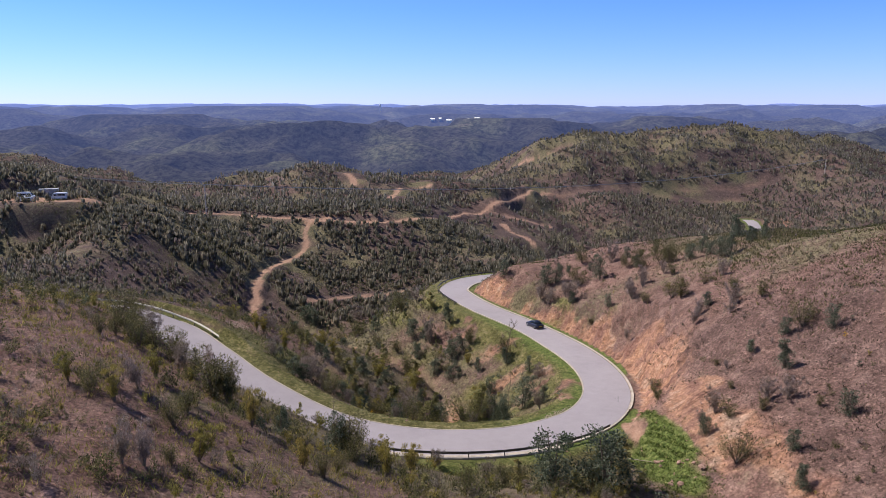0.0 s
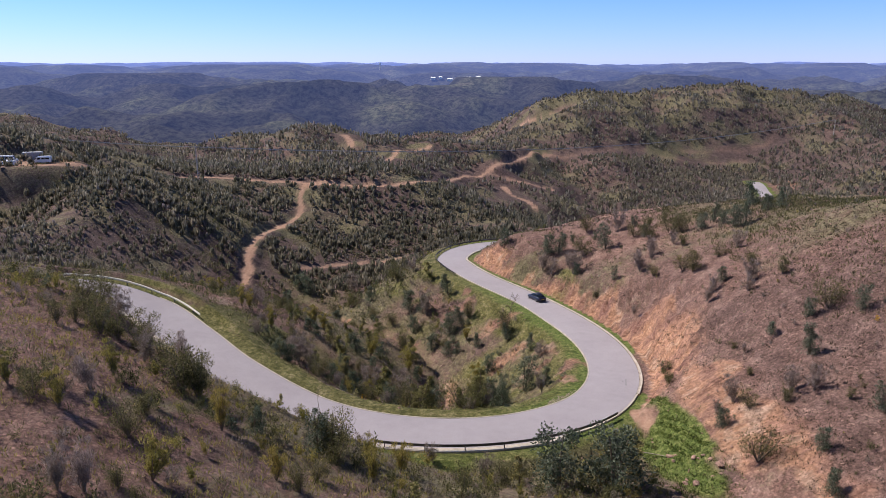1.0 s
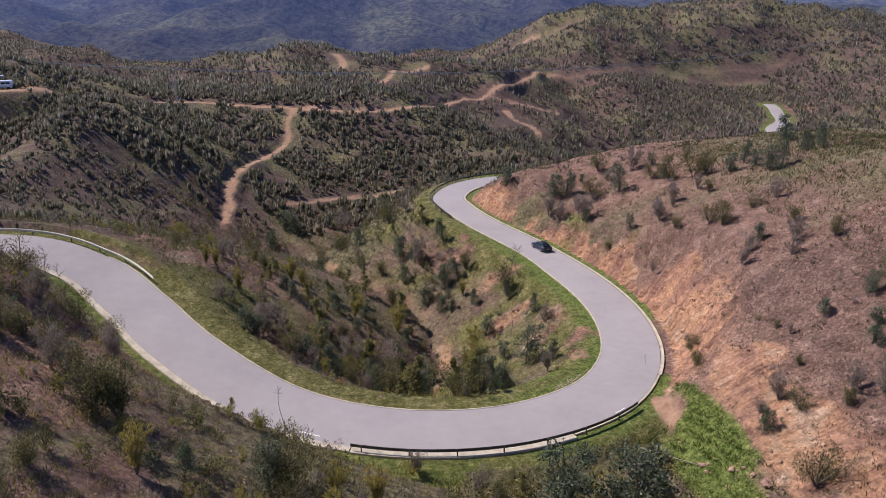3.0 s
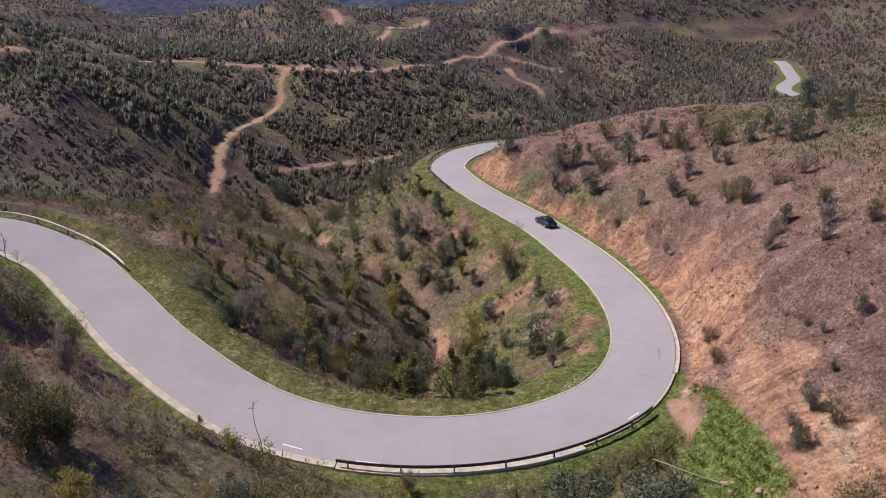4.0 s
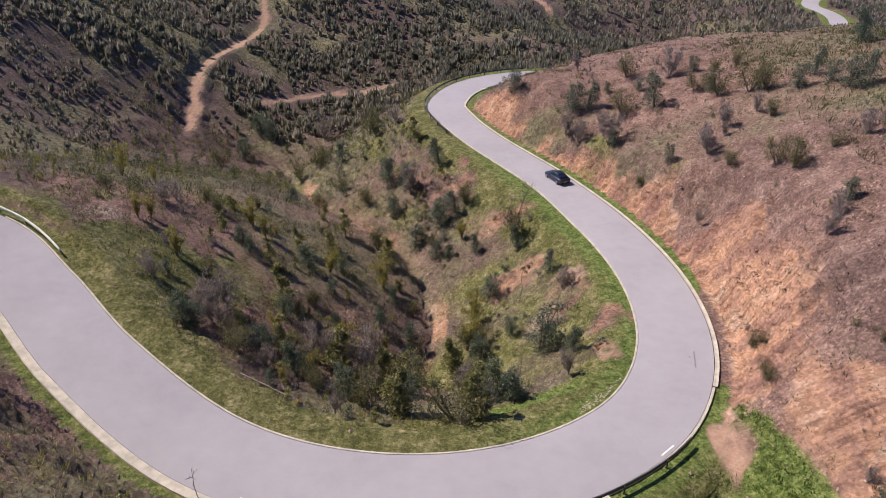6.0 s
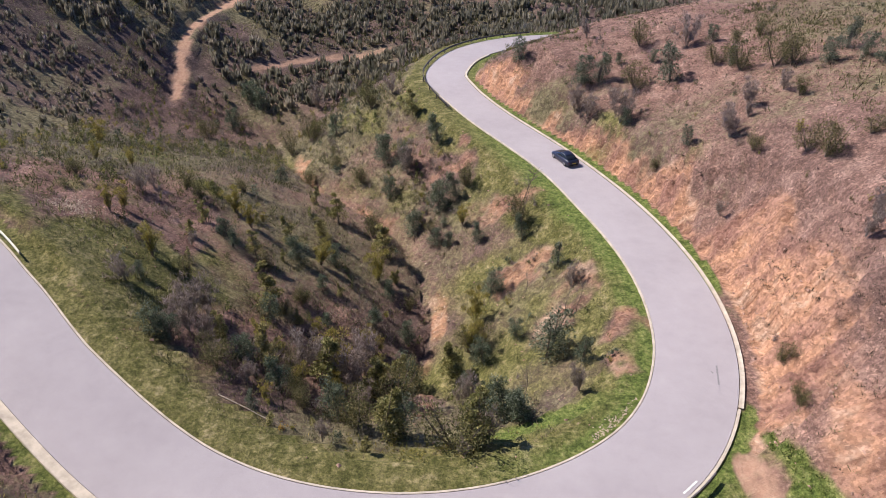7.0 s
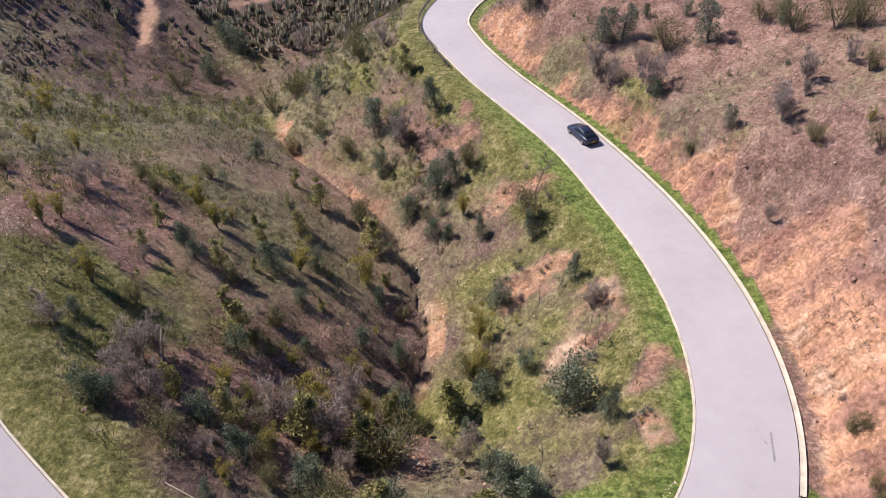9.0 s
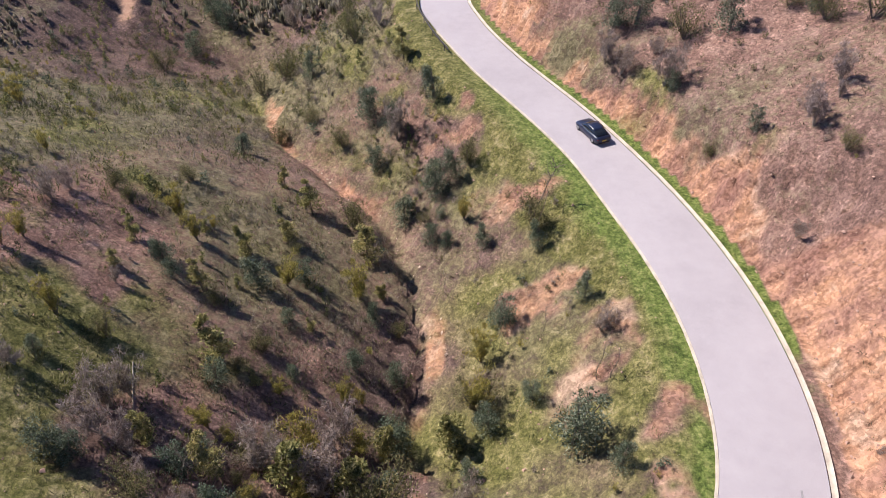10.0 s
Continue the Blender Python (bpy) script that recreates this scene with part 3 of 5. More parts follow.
# concrete channel on the hill side (to the right along the line), thin edging on the valley side
for nm, ends, off, w_, lift in (("concrete_gutter", (-74, 100, -6, 85), -HALF - 0.02, 0.75, 0.03), ("concrete_gutter", (23.5, 99, 9, 198), -HALF - 0.02, 0.42, 0.05),
                                ("concrete_edging", (-6, 85, 13, 88), -HALF - 0.02, 0.85, 0.025),
                                ("concrete_edging", (13, 88, 23.5, 99), -HALF - 0.02, 0.24, 0.025),
                                ("concrete_edging", (-46, 109, 3, 172), HALF + 0.02, 0.16, 0.025)):
    seg = stretch(*ends)
    sgn = -1 if off < 0 else 1
    off = off if sgn < 0 else off - HALF + LEFT[np.hypot(ROAD[:, 0] - seg[0, 0], ROAD[:, 1] - seg[0, 1]).argmin():][:len(seg)]
    o = [(off, lift), (off + sgn * w_ * 0.5, lift - 0.02 if w_ > 0.3 else lift), (off + sgn * w_, lift + (0.015 if w_ > 0.3 else 0)), (off + sgn * (w_ + 0.04), -0.25)]
    if sgn > 0:
        o = o[::-1]
    o = o + [(off, -0.25)] if sgn < 0 else o + [(off, -0.25)]
    v, f = strip(seg, o)
    part(nm, mesh_from(nm, v, f, CONCRETE), None, road, "pale cracked concrete")


def dash(x, y, length, width, name, mat, turn=0.0, lift=0.012):
    k = np.hypot(ROAD[:, 0] - x, ROAD[:, 1] - y).argmin()
    d = ROAD[min(k + 1, len(ROAD) - 1)] - ROAD[k - 1]
    ang = math.atan2(d[1], d[0]) + radians(turn)
    off = abs((x - ROAD[k, 0]) * -math.sin(ang) + (y - ROAD[k, 1]) * math.cos(ang))
    z = ROAD[k, 2] + 0.05 - 0.012 * off + lift
    bm = bmesh.new()
    n = 10
    for s in range(n):
        u0, u1 = (s / n - 0.5) * length, ((s + 0.92) / n - 0.5) * length
        w0 = width * random.uniform(0.35, 0.5)
        vs = [bm.verts.new((x + u * math.cos(ang) - q * math.sin(ang), y + u * math.sin(ang) + q * math.cos(ang), z + (ROAD[min(k + 1, len(ROAD) - 1), 2] - ROAD[k - 1, 2]) / 2 * u)) for u, q in ((u0, -w0), (u1, -w0), (u1, w0), (u0, w0))]
        bm.faces.new(vs)
    return part(name, bm, mat, road)


dash(-11.0, 83.5, 1.9, 0.16, "edge_line", PAINT_WHITE)
dash(20.3, 89.7, 1.7, 0.16, "edge_line", PAINT_WHITE)
dash(-4.3, 81.95, 2.1, 0.16, "edge_line", PAINT_WHITE)
dash(26.0, 101.6, 2.6, 0.16, "tar_patch", PATCH, 5)
dash(25.4, 102.1, 0.8, 0.32, "tar_patch", PATCH, 60)


# ---- guard rails ----
def guard_rail(ends, off, label, mat_beam, post_every=4.0, height=0.72):
    seg = stretch(*ends)
    thing = tagged(new("guard_rail"), label, "guard rail", group="guard rails along the road")
    c = seg[len(seg) // 2]
    thing.location = (c[0], c[1], c[2])
    bpy.context.view_layer.update()
    sgn = 1 if off > 0 else -1
    prof = [(0.0, 0.0), (0.035, 0.03), (0.075, 0.075), (0.035, 0.125), (0.0, 0.155), (0.035, 0.185), (0.075, 0.235), (0.035, 0.285), (0.0, 0.31)]
    o = [(off - sgn * (0.05 + a), height - 0.31 + b) for a, b in prof]
    o += [(off - sgn * 0.0, height), (off - sgn * 0.0, height - 0.31), o[0]]
    v, f = strip(seg - np.array([c[0], c[1], c[2]]), o)
    part("beam", mesh_from("beam", v, f, mat_beam), None, thing)
    bm = bmesh.new()
    bmesh.ops.create_cube(bm, size=1.0, matrix=Matrix.Translation((0, 0, 0.20)) @ Matrix.Diagonal((0.11, 0.13, 1.0, 1)))
    bmesh.ops.bevel(bm, geom=bm.edges[:], offset=0.015, segments=1, affect="EDGES")
    post_me = bpy.data.meshes.new("post")
    bm.to_mesh(post_me)
    bm.free()
    post_me.materials.append(RUSTED)
    d = np.gradient(seg[:, :2], axis=0)
    d /= np.linalg.norm(d, axis=1)[:, None]
    for k in range(1, len(seg), int(post_every)):
        ob = part("post", post_me, None, thing)
        ob.location = (seg[k, 0] - d[k, 1] * (off + sgn * 0.07) - c[0], seg[k, 1] + d[k, 0] * (off + sgn * 0.07) - c[1], seg[k, 2] - c[2])
        ob.rotation_euler.z = math.atan2(d[k, 1], d[k, 0])
    return thing


guard_rail((-72, 103, -38.2, 106.9), HALF + 0.5, "galvanised steel guard rail on the valley verge of the road", STEEL)
guard_rail((-6.5, 85, 19.5, 93), -HALF - 0.50, "dark weathered steel guard rail round the outer bend", RUSTED)
guard_rail((7, 167, 22, 209), HALF + 0.5, "dark weathered steel guard rail on the distant bend", RUSTED)


# ---- far country to the horizon, its haze painted in ----
def hazy():
    m, nt, b, links = material("far_hills_painted_haze")
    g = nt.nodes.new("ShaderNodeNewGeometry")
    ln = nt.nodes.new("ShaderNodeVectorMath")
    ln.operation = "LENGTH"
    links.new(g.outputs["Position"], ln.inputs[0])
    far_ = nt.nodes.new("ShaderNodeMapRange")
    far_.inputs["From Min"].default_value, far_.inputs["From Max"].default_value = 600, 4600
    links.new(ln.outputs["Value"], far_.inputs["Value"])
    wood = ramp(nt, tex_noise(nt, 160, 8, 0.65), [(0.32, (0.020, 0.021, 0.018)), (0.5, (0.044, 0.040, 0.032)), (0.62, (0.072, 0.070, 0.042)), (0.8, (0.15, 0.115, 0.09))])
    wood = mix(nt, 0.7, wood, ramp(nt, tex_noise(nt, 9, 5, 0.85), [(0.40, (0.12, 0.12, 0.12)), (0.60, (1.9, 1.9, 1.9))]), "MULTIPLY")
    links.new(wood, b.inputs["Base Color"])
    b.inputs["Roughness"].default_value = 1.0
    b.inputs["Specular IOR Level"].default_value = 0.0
    # distance haze painted as a blue glow, stronger further from the origin
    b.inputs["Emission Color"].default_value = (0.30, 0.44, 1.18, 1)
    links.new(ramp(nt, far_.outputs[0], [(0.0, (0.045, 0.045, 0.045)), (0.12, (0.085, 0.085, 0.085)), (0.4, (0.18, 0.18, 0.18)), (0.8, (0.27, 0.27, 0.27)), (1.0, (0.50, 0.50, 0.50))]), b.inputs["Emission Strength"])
    return m


def far_height(x, y):
    r = np.hypot(x, y)
    n = fbm(x + 300, y, 330, 5) + 0.22 * (0.35 - np.abs(2 * fbm(x, y + 90, 130, 3)))
    lift = smooth(1100, 4600, r)
    return -44 + 92 * (1 - 0.68 * lift) * np.clip(n + 0.10, -0.55, 0.62) + lift * 60 - 30 * smooth(850, 640, r)


rr, aa = np.geomspace(640, 4900, 150), np.radians(np.linspace(-50, 50, 260))
RR, AA = np.meshgrid(rr, aa, indexing="ij")
FX, FY = RR * np.sin(AA), RR * np.cos(AA)
i, j = np.meshgrid(np.arange(len(rr) - 1), np.arange(len(aa) - 1), indexing="ij")
a = (i * len(aa) + j).ravel()
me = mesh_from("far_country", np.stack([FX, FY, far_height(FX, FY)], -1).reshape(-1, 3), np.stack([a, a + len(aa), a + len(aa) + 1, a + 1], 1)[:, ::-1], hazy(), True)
tagged(new("backdrop_hills", me), "wooded hills out to the horizon with blue haze painted as glow", "backdrop", kind="structure")


def far_z(x, y):
    return float(far_height(np.array([x]), np.array([y]))[0])


WHITE_WALL = simple("pale_distant_wall", (0.80, 0.79, 0.78), 0.8, vary=0.05, size=8)
PALE_EARTH = simple("quarried_pale_earth", (0.62, 0.50, 0.44), 0.95, vary=0.15, size=30)


def box(bm, cx, cy, cz, sx, sy, sz, bevel=0.0):
    r = bmesh.ops.create_cube(bm, size=1.0, matrix=Matrix.Translation((cx, cy, cz)) @ Matrix.Diagonal((sx, sy, sz, 1)))
    if bevel:
        es = list({e for v in r["verts"] for e in v.link_edges})
        bmesh.ops.bevel(bm, geom=es, offset=bevel, segments=2, affect="EDGES")


def clear_spot(bearing, lo, hi):
    """The distance at which the ground stands highest along a bearing."""
    return max(np.arange(lo, hi, 40.0), key=lambda y: (far_z(bearing * y, y) - 42) / y)


def warehouse(x, y, w, d, h):
    z = far_z(x, y)
    thing = tagged(new("warehouse"), "long low white industrial shed far off in the haze", "warehouse", group="industrial sheds far off")
    thing.location = (x, y, z)
    bm = bmesh.new()
    box(bm, 0, 0, h / 2 + 3, w, d, h + 6, 0.2)
    part("wall", bm, WHITE_WALL, thing)
    bm = bmesh.new()
    vs = [bm.verts.new(c) for c in ((-w / 2 - 1, -d / 2 - 1, h + 6), (w / 2 + 1, -d / 2 - 1, h + 6), (w / 2 + 1, 0, h + 9), (-w / 2 - 1, 0, h + 9), (-w / 2 - 1, d / 2 + 1, h + 6), (w / 2 + 1, d / 2 + 1, h + 6))]
    bm.faces.new(vs[:4]), bm.faces.new((vs[3], vs[2], vs[5], vs[4])), bm.faces.new((vs[0], vs[3], vs[4])), bm.faces.new((vs[1], vs[5], vs[2]))
    part("roof", bm, WHITE_WALL, thing)
    return thing


for k, (bx, w, h) in enumerate(((-0.014, 24, 8), (-0.004, 16, 9), (0.008, 30, 8), (0.020, 20, 9), (0.031, 44, 8), (0.046, 26, 8), (0.057, 52, 9), (0.070, 22, 8), (0.082, 60, 9), (0.099, 30, 8), (0.112, 40, 8))):
    yy = clear_spot(bx, 1750, 2250)
    warehouse(bx * yy, yy, w * 0.5, 16, h * 0.3 - 2.4)
bm = bmesh.new()
bmesh.ops.create_cone(bm, cap_ends=True, segments=16, radius1=3.4, radius2=2.6, depth=44, matrix=Matrix.Translation((0, 0, 20)))
bmesh.ops.create_cone(bm, cap_ends=True, segments=16, radius1=4.0, radius2=7.5, depth=6, matrix=Matrix.Translation((0, 0, 43)))
bmesh.ops.create_cone(bm, cap_ends=True, segments=16, radius1=7.5, radius2=6.5, depth=9, matrix=Matrix.Translation((0, 0, 50.5)))
tower = new("water_tower")
tower_y = clear_spot(-0.0845, 2600, 3200)
tower.location = (-0.0845 * tower_y, tower_y, far_z(-0.0845 * tower_y, tower_y))
tower.scale = (0.6, 0.6, 0.55)
tagged(tower, "slender white water tower standing far off in the haze", "water tower")
part("shaft", bm, WHITE_WALL, tower)


# ---- plants ----
def tube(points, r0, r1, sides=4):
    """A tapered stem through points."""
    p = np.asarray(points, float)
    n = len(p)
    v, f = [], []
    for k in range(n):
        d = p[min(k + 1, n - 1)] - p[max(k - 1, 0)]
        d = d / (np.linalg.norm(d) + 1e-9)
        u = np.cross(d, (0.3, 0.9, 0.1))
        u = u / (np.linalg.norm(u) + 1e-9)
        w = np.cross(d, u)
        r = r0 + (r1 - r0) * k / (n - 1)
        for s in range(sides):
            q = 2 * math.pi * s / sides
            v.append(p[k] + r * (u * math.cos(q) + w * math.sin(q)))
    for k in range(n - 1):
        for s in range(sides):
            a, b = k * sides + s, k * sides + (s + 1) % sides
            f.append((a, b, b + sides, a + sides))
    return np.array(v), np.array(f)


def join(pieces):
    v, f, o = [], [], 0
    for pv, pf in pieces:
        v.append(pv)
        f.append(pf + o)
        o += len(pv)
    return np.vstack(v), np.vstack(f)


def leaves(rng, centres, radii, count, length, width, up=0.35, out_=0.6):
    """Lance-shaped leaves in clumps; each is one small kite."""
    c = rng.randint(len(centres), size=count)
    d = rng.normal(size=(count, 3))
    d /= np.linalg.norm(d, axis=1)[:, None]
    rad = radii[c][:, None] * rng.rand(count, 1) ** 0.45
    pos = centres[c] + d * rad * np.array([1, 1, 0.8])
    axis = out_ * d + rng.normal(size=(count, 3)) * 0.6 + np.array([0, 0, up])
    axis /= np.linalg.norm(axis, axis=1)[:, None]
    side = np.cross(axis, rng.normal(size=(count, 3)))
    side /= np.linalg.norm(side, axis=1)[:, None]
    ln = length * rng.uniform(0.6, 1.3, (count, 1))
    wd = width * rng.uniform(0.6, 1.3, (count, 1))
    v = np.stack([pos - axis * ln * 0.5, pos + side * wd * 0.5, pos + axis * ln * 0.5, pos - side * wd * 0.5], 1).reshape(-1, 3)
    v[:, 2] = np.maximum(v[:, 2], 0.01)
    return v, np.arange(count * 4).reshape(-1, 4)


def plant(kind, seed, count, fat=1.1):
    """Stems and foliage of one plant, 1 high."""
    rng = np.random.RandomState(seed)
    stems, centres, radii = [], [], []
    big = min(1.75, (1500.0 / count) ** 0.45)
    if kind == "eucalypt":        # upright, dense, bluish
        for k in range(3):
            lean = rng.normal(size=2) * 0.10
            top = 0.72 + 0.25 * rng.rand()
            pts = [(0.04 * k - 0.04, 0, -0.05), (lean[0] * 0.4, lean[1] * 0.4, top * 0.5), (lean[0], lean[1], top)]
            stems.append(tube(pts, 0.018, 0.006))
            for z in np.linspace(0.12, top, 6):
                r = 0.25 * (1 - 0.55 * z)
                q = rng.rand() * 6.28
                centres.append((lean[0] * z + r * 0.75 * math.cos(q), lean[1] * z + r * 0.75 * math.sin(q), z))
                radii.append(r * rng.uniform(0.65, 1.05))
        ln, wd, up, out_ = 0.056 * big, 0.018 * big, 0.35, 0.5
    elif kind == "sapling":       # slim young tree with a pale tip
        lean = rng.normal(size=2) * 0.05
        stems.append(tube([(0, 0, -0.05), (lean[0] * 0.5, lean[1] * 0.5, 0.5), (lean[0], lean[1], 1.0)], 0.014, 0.004))
        for z in np.linspace(0.15, 0.95, 9):
            r = 0.20 * (1.05 - 0.75 * z)
            q = rng.rand() * 6.28
            centres.append((lean[0] * z + r * 0.6 * math.cos(q), lean[1] * z + r * 0.6 * math.sin(q), z))
            radii.append(r * rng.uniform(0.6, 1.0))
        ln, wd, up, out_ = 0.056 * big, 0.017 * big, 0.6, 0.5
    elif kind == "olive":         # rounded evergreen shrub, several stems
        for k in range(6):
            q, sp = rng.rand() * 6.28, rng.uniform(0.1, 0.38)
            top = rng.uniform(0.55, 0.9)
            tip = (sp * math.cos(q), sp * math.sin(q), top)
            stems.append(tube([(0, 0, -0.05), (tip[0] * 0.6, tip[1] * 0.6, top * 0.5), tip], 0.018, 0.005))
            for z in (0.35, 0.65, 0.95):
                centres.append((tip[0] * z + rng.normal() * 0.06, tip[1] * z + rng.normal() * 0.06, top * z))
                radii.append(rng.uniform(0.15, 0.26))
        ln, wd, up, out_ = 0.060 * big, 0.0145 * big, 0.9, 0.5
    elif kind == "broom":         # upright yellow-green wands
        for k in range(9):
            q, sp = rng.rand() * 6.28, rng.uniform(0.05, 0.42)
            tip = (sp * math.cos(q), sp * math.sin(q), rng.uniform(0.5, 1.0))
            stems.append(tube([(0, 0, -0.05), (tip[0] * 0.4, tip[1] * 0.4, tip[2] * 0.5), tip], 0.010, 0.003))
            for z in (0.4, 0.7, 0.98):
                centres.append((tip[0] * z * z, tip[1] * z * z, tip[2] * z))
                radii.append(rng.uniform(0.07, 0.13))
        ln, wd, up, out_ = 0.085 * big, 0.012 * big, 1.3, 0.4
    else:                         # heath: grey-brown bare twigs
        for k in range(11):
            q, sp = rng.rand() * 6.28, rng.uniform(0.05, 0.5)
            tip = (sp * math.cos(q), sp * math.sin(q), rng.uniform(0.45, 1.0))
            stems.append(tube([(0, 0, -0.05), (tip[0] * 0.4, tip[1] * 0.4, tip[2] * 0.5), tip], 0.009, 0.002))
            for z in (0.45, 0.75, 1.0):
                centres.append((tip[0] * z, tip[1] * z, tip[2] * z))
                radii.append(rng.uniform(0.08, 0.15))
        ln, wd, up, out_ = 0.12 * big, 0.0100 * big, 0.9, 0.5
    return join(stems), leaves(rng, np.array(centres), np.array(radii), count, ln * fat, wd * fat * 1.1, up, out_)


def far_plant(seed, count):
    """A small upright tree for the far slopes: steep overlapping sprays round a stem."""
    rng = np.random.RandomState(seed)
    q = np.arange(count) * 2.4 + rng.rand(count)
    out = np.stack([np.cos(q), np.sin(q), np.zeros(count)], 1)
    base = out * rng.uniform(0.02, 0.16, (count, 1)) + np.array([0, 0, 1.0]) * rng.uniform(0.0, 0.25, (count, 1))
    tip = base + out * rng.uniform(0.0, 0.14, (count, 1)) + np.array([0, 0, 1.0]) * rng.uniform(0.45, 0.8, (count, 1))
    side = np.stack([-np.sin(q + 0.8), np.cos(q + 0.8), rng.normal(size=count) * 0.2], 1) * rng.uniform(0.055, 0.12, (count, 1)) * (7 / count) ** 0.3 * 1.25
    mid_ = base * 0.6 + tip * 0.4
    return np.stack([base, mid_ + side, tip, mid_ - side], 1).reshape(-1, 3), np.arange(count * 4).reshape(-1, 4)


LEAF = {"eucalypt": EUCALYPT, "sapling": SAPLING_LEAF, "olive": OLIVE, "broom": BROOM, "heath": HEATH}
NAMES = {"eucalypt": ("eucalypt_shrub", "dark bluish-green eucalyptus bush on the hillside", "shrub"),
         "sapling": ("young_tree", "slim young olive-green tree on stony soil", "tree"),
         "olive": ("evergreen_shrub", "rounded dark olive-green shrub on the slope", "shrub"),
         "broom": ("broom_shrub", "yellow-green broom bush among the scrub", "shrub"),
         "heath": ("dry_shrub", "leafless grey-brown twiggy shrub on stony soil", "shrub")}
WIDTH = {"eucalypt": 1.15, "sapling": 1.45, "olive": 1.15, "broom": 1.15, "heath": 1.0}
models = {}
for kind in LEAF:
    for v in range(4):
        st, lf = plant(kind, 100 * v + len(kind), {"eucalypt": 2700, "olive": 2400, "heath": 1500}.get(kind, 1800))
        models[kind, v] = (mesh_from("trunk", *st, PALE_BARK if kind == "heath" else BARK), mesh_from("crown", *lf, LEAF[kind]))
prototypes, PLACED = {}, []


def put_plant(kind, x, y, height):
    v = random.randrange(4)
    height = height * 1.05
    m = pose(x, y, at(x, y) - 0.03, random.uniform(-5, 5), random.uniform(-5, 5), random.uniform(0, 360))
    w = height * WIDTH[kind] * random.uniform(0.85, 1.1)
    PLACED.append((x, y))
    if (kind, v) not in prototypes:
        nm, label, cat = NAMES[kind]
        ob = tagged(new(nm), label, cat, group=nm.replace("_", " ") + "s on the slopes")
        part("trunk", models[kind, v][0], None, ob)
        part("crown", models[kind, v][1], None, ob)
        prototypes[kind, v] = ob
        ob.matrix_basis = m @ Matrix.Diagonal((w, w, height, 1))
        return ob
    ob = copy_thing(prototypes[kind, v], m)
    ob.scale = (w, w, height)
    return ob


BANK_BROOMS = [(-18.3, 50.3, 3.4), (-11.9, 56.9, 2.9), (-5.3, 63.3, 3.1), (-3.3, 69.3, 2.9), (-26.6, 55.4, 3.0), (-18.5, 65.2, 2.1), (-31.0, 57.0, 2.5)]
BANK_EUCALYPTS = [(12.1, 73.2, 7.5), (17.3, 71.3, 8)]
BANK_HEATHS = [(-26.4, 59.6, 3.0), (-20.7, 46.6, 3.2), (-21.9, 45.9, 2.8), (5.1, 76.0, 2.9)]
BANK_OLIVES = [(16.4, 73.6, 3.8), (-9.3, 67.5, 4.6), (-21.8, 69.3, 3.4), (-21.9, 55.5, 2.9), (-29.6, 76.1, 3.8), (-26.3, 73.3, 3.0), (-32.6, 74.6, 3.1), (-36.2, 73.5, 2.5), (-35.9, 76.5, 2.6), (-28.7, 56.0, 2.5), (-15.8, 65.7, 2.3), (-9.3, 58.9, 2.0), (-9.8, 55.2, 2.3), (-19.4, 48.1, 1.9), (6.8, 74.5, 3.2), (2.5, 68.3, 2.6)]
BANK_SAPLINGS = [(8.5, 74.9, 3.2)]
HILL_BROOMS = [(41.4, 129.5, 1.5)]
HILL_EUCALYPTS = [(23.0, 160.3, 5.4), (25.4, 159.7, 4.3), (27.1, 147.3, 2.8), (34.0, 153.4, 5.4), (33.4, 161.0, 2.0), (29.0, 163.2, 2.0), (32.2, 137.1, 2.5), (55.0, 136.7, 4.4), (52.8, 145.7, 3.7), (53.1, 141.7, 2.9), (42.0, 112.0, 2.7), (31.0, 80.2, 2.9), (66.1, 160.2, 4.9), (61.4, 142.0, 3.7), (65.3, 144.9, 3.9), (42.1, 162.4, 2.6), (41.8, 84.6, 3.7), (44.8, 91.6, 2.8), (35.8, 68.9, 2.6), (42.8, 72.2, 2.7), (34.1, 63.7, 3.0), (40.9, 92.1, 2.0), (48.8, 87.4, 3.1), (53.9, 138.5, 4.0), (41.4, 152.2, 3.1), (49.4, 142.8, 3.5)]
HILL_HEATHS = [(21.6, 156.2, 3.8), (23.0, 153.3, 3.2), (26.6, 148.6, 4.8), (26.6, 154.3, 2.3), (38.5, 136.4, 2.0), (36.0, 134.3, 3.5), (32.9, 125.1, 1.8), (31.8, 105.0, 0.9), (26.0, 175.1, 3.1), (40.2, 110.7, 2.7), (44.4, 107.6, 3.0), (42.7, 104.4, 2.2), (48.4, 123.0, 3.1), (37.8, 92.0, 1.3), (31.3, 82.8, 1.7), (33.3, 83.5, 2.9), (38.5, 162.9, 4.7), (39.4, 138.8, 3.4), (43.3, 139.5, 2.5), (38.0, 80.2, 2.8), (39.5, 78.5, 2.8), (38.9, 108.8, 2.7), (36.3, 136.3, 2.8)]
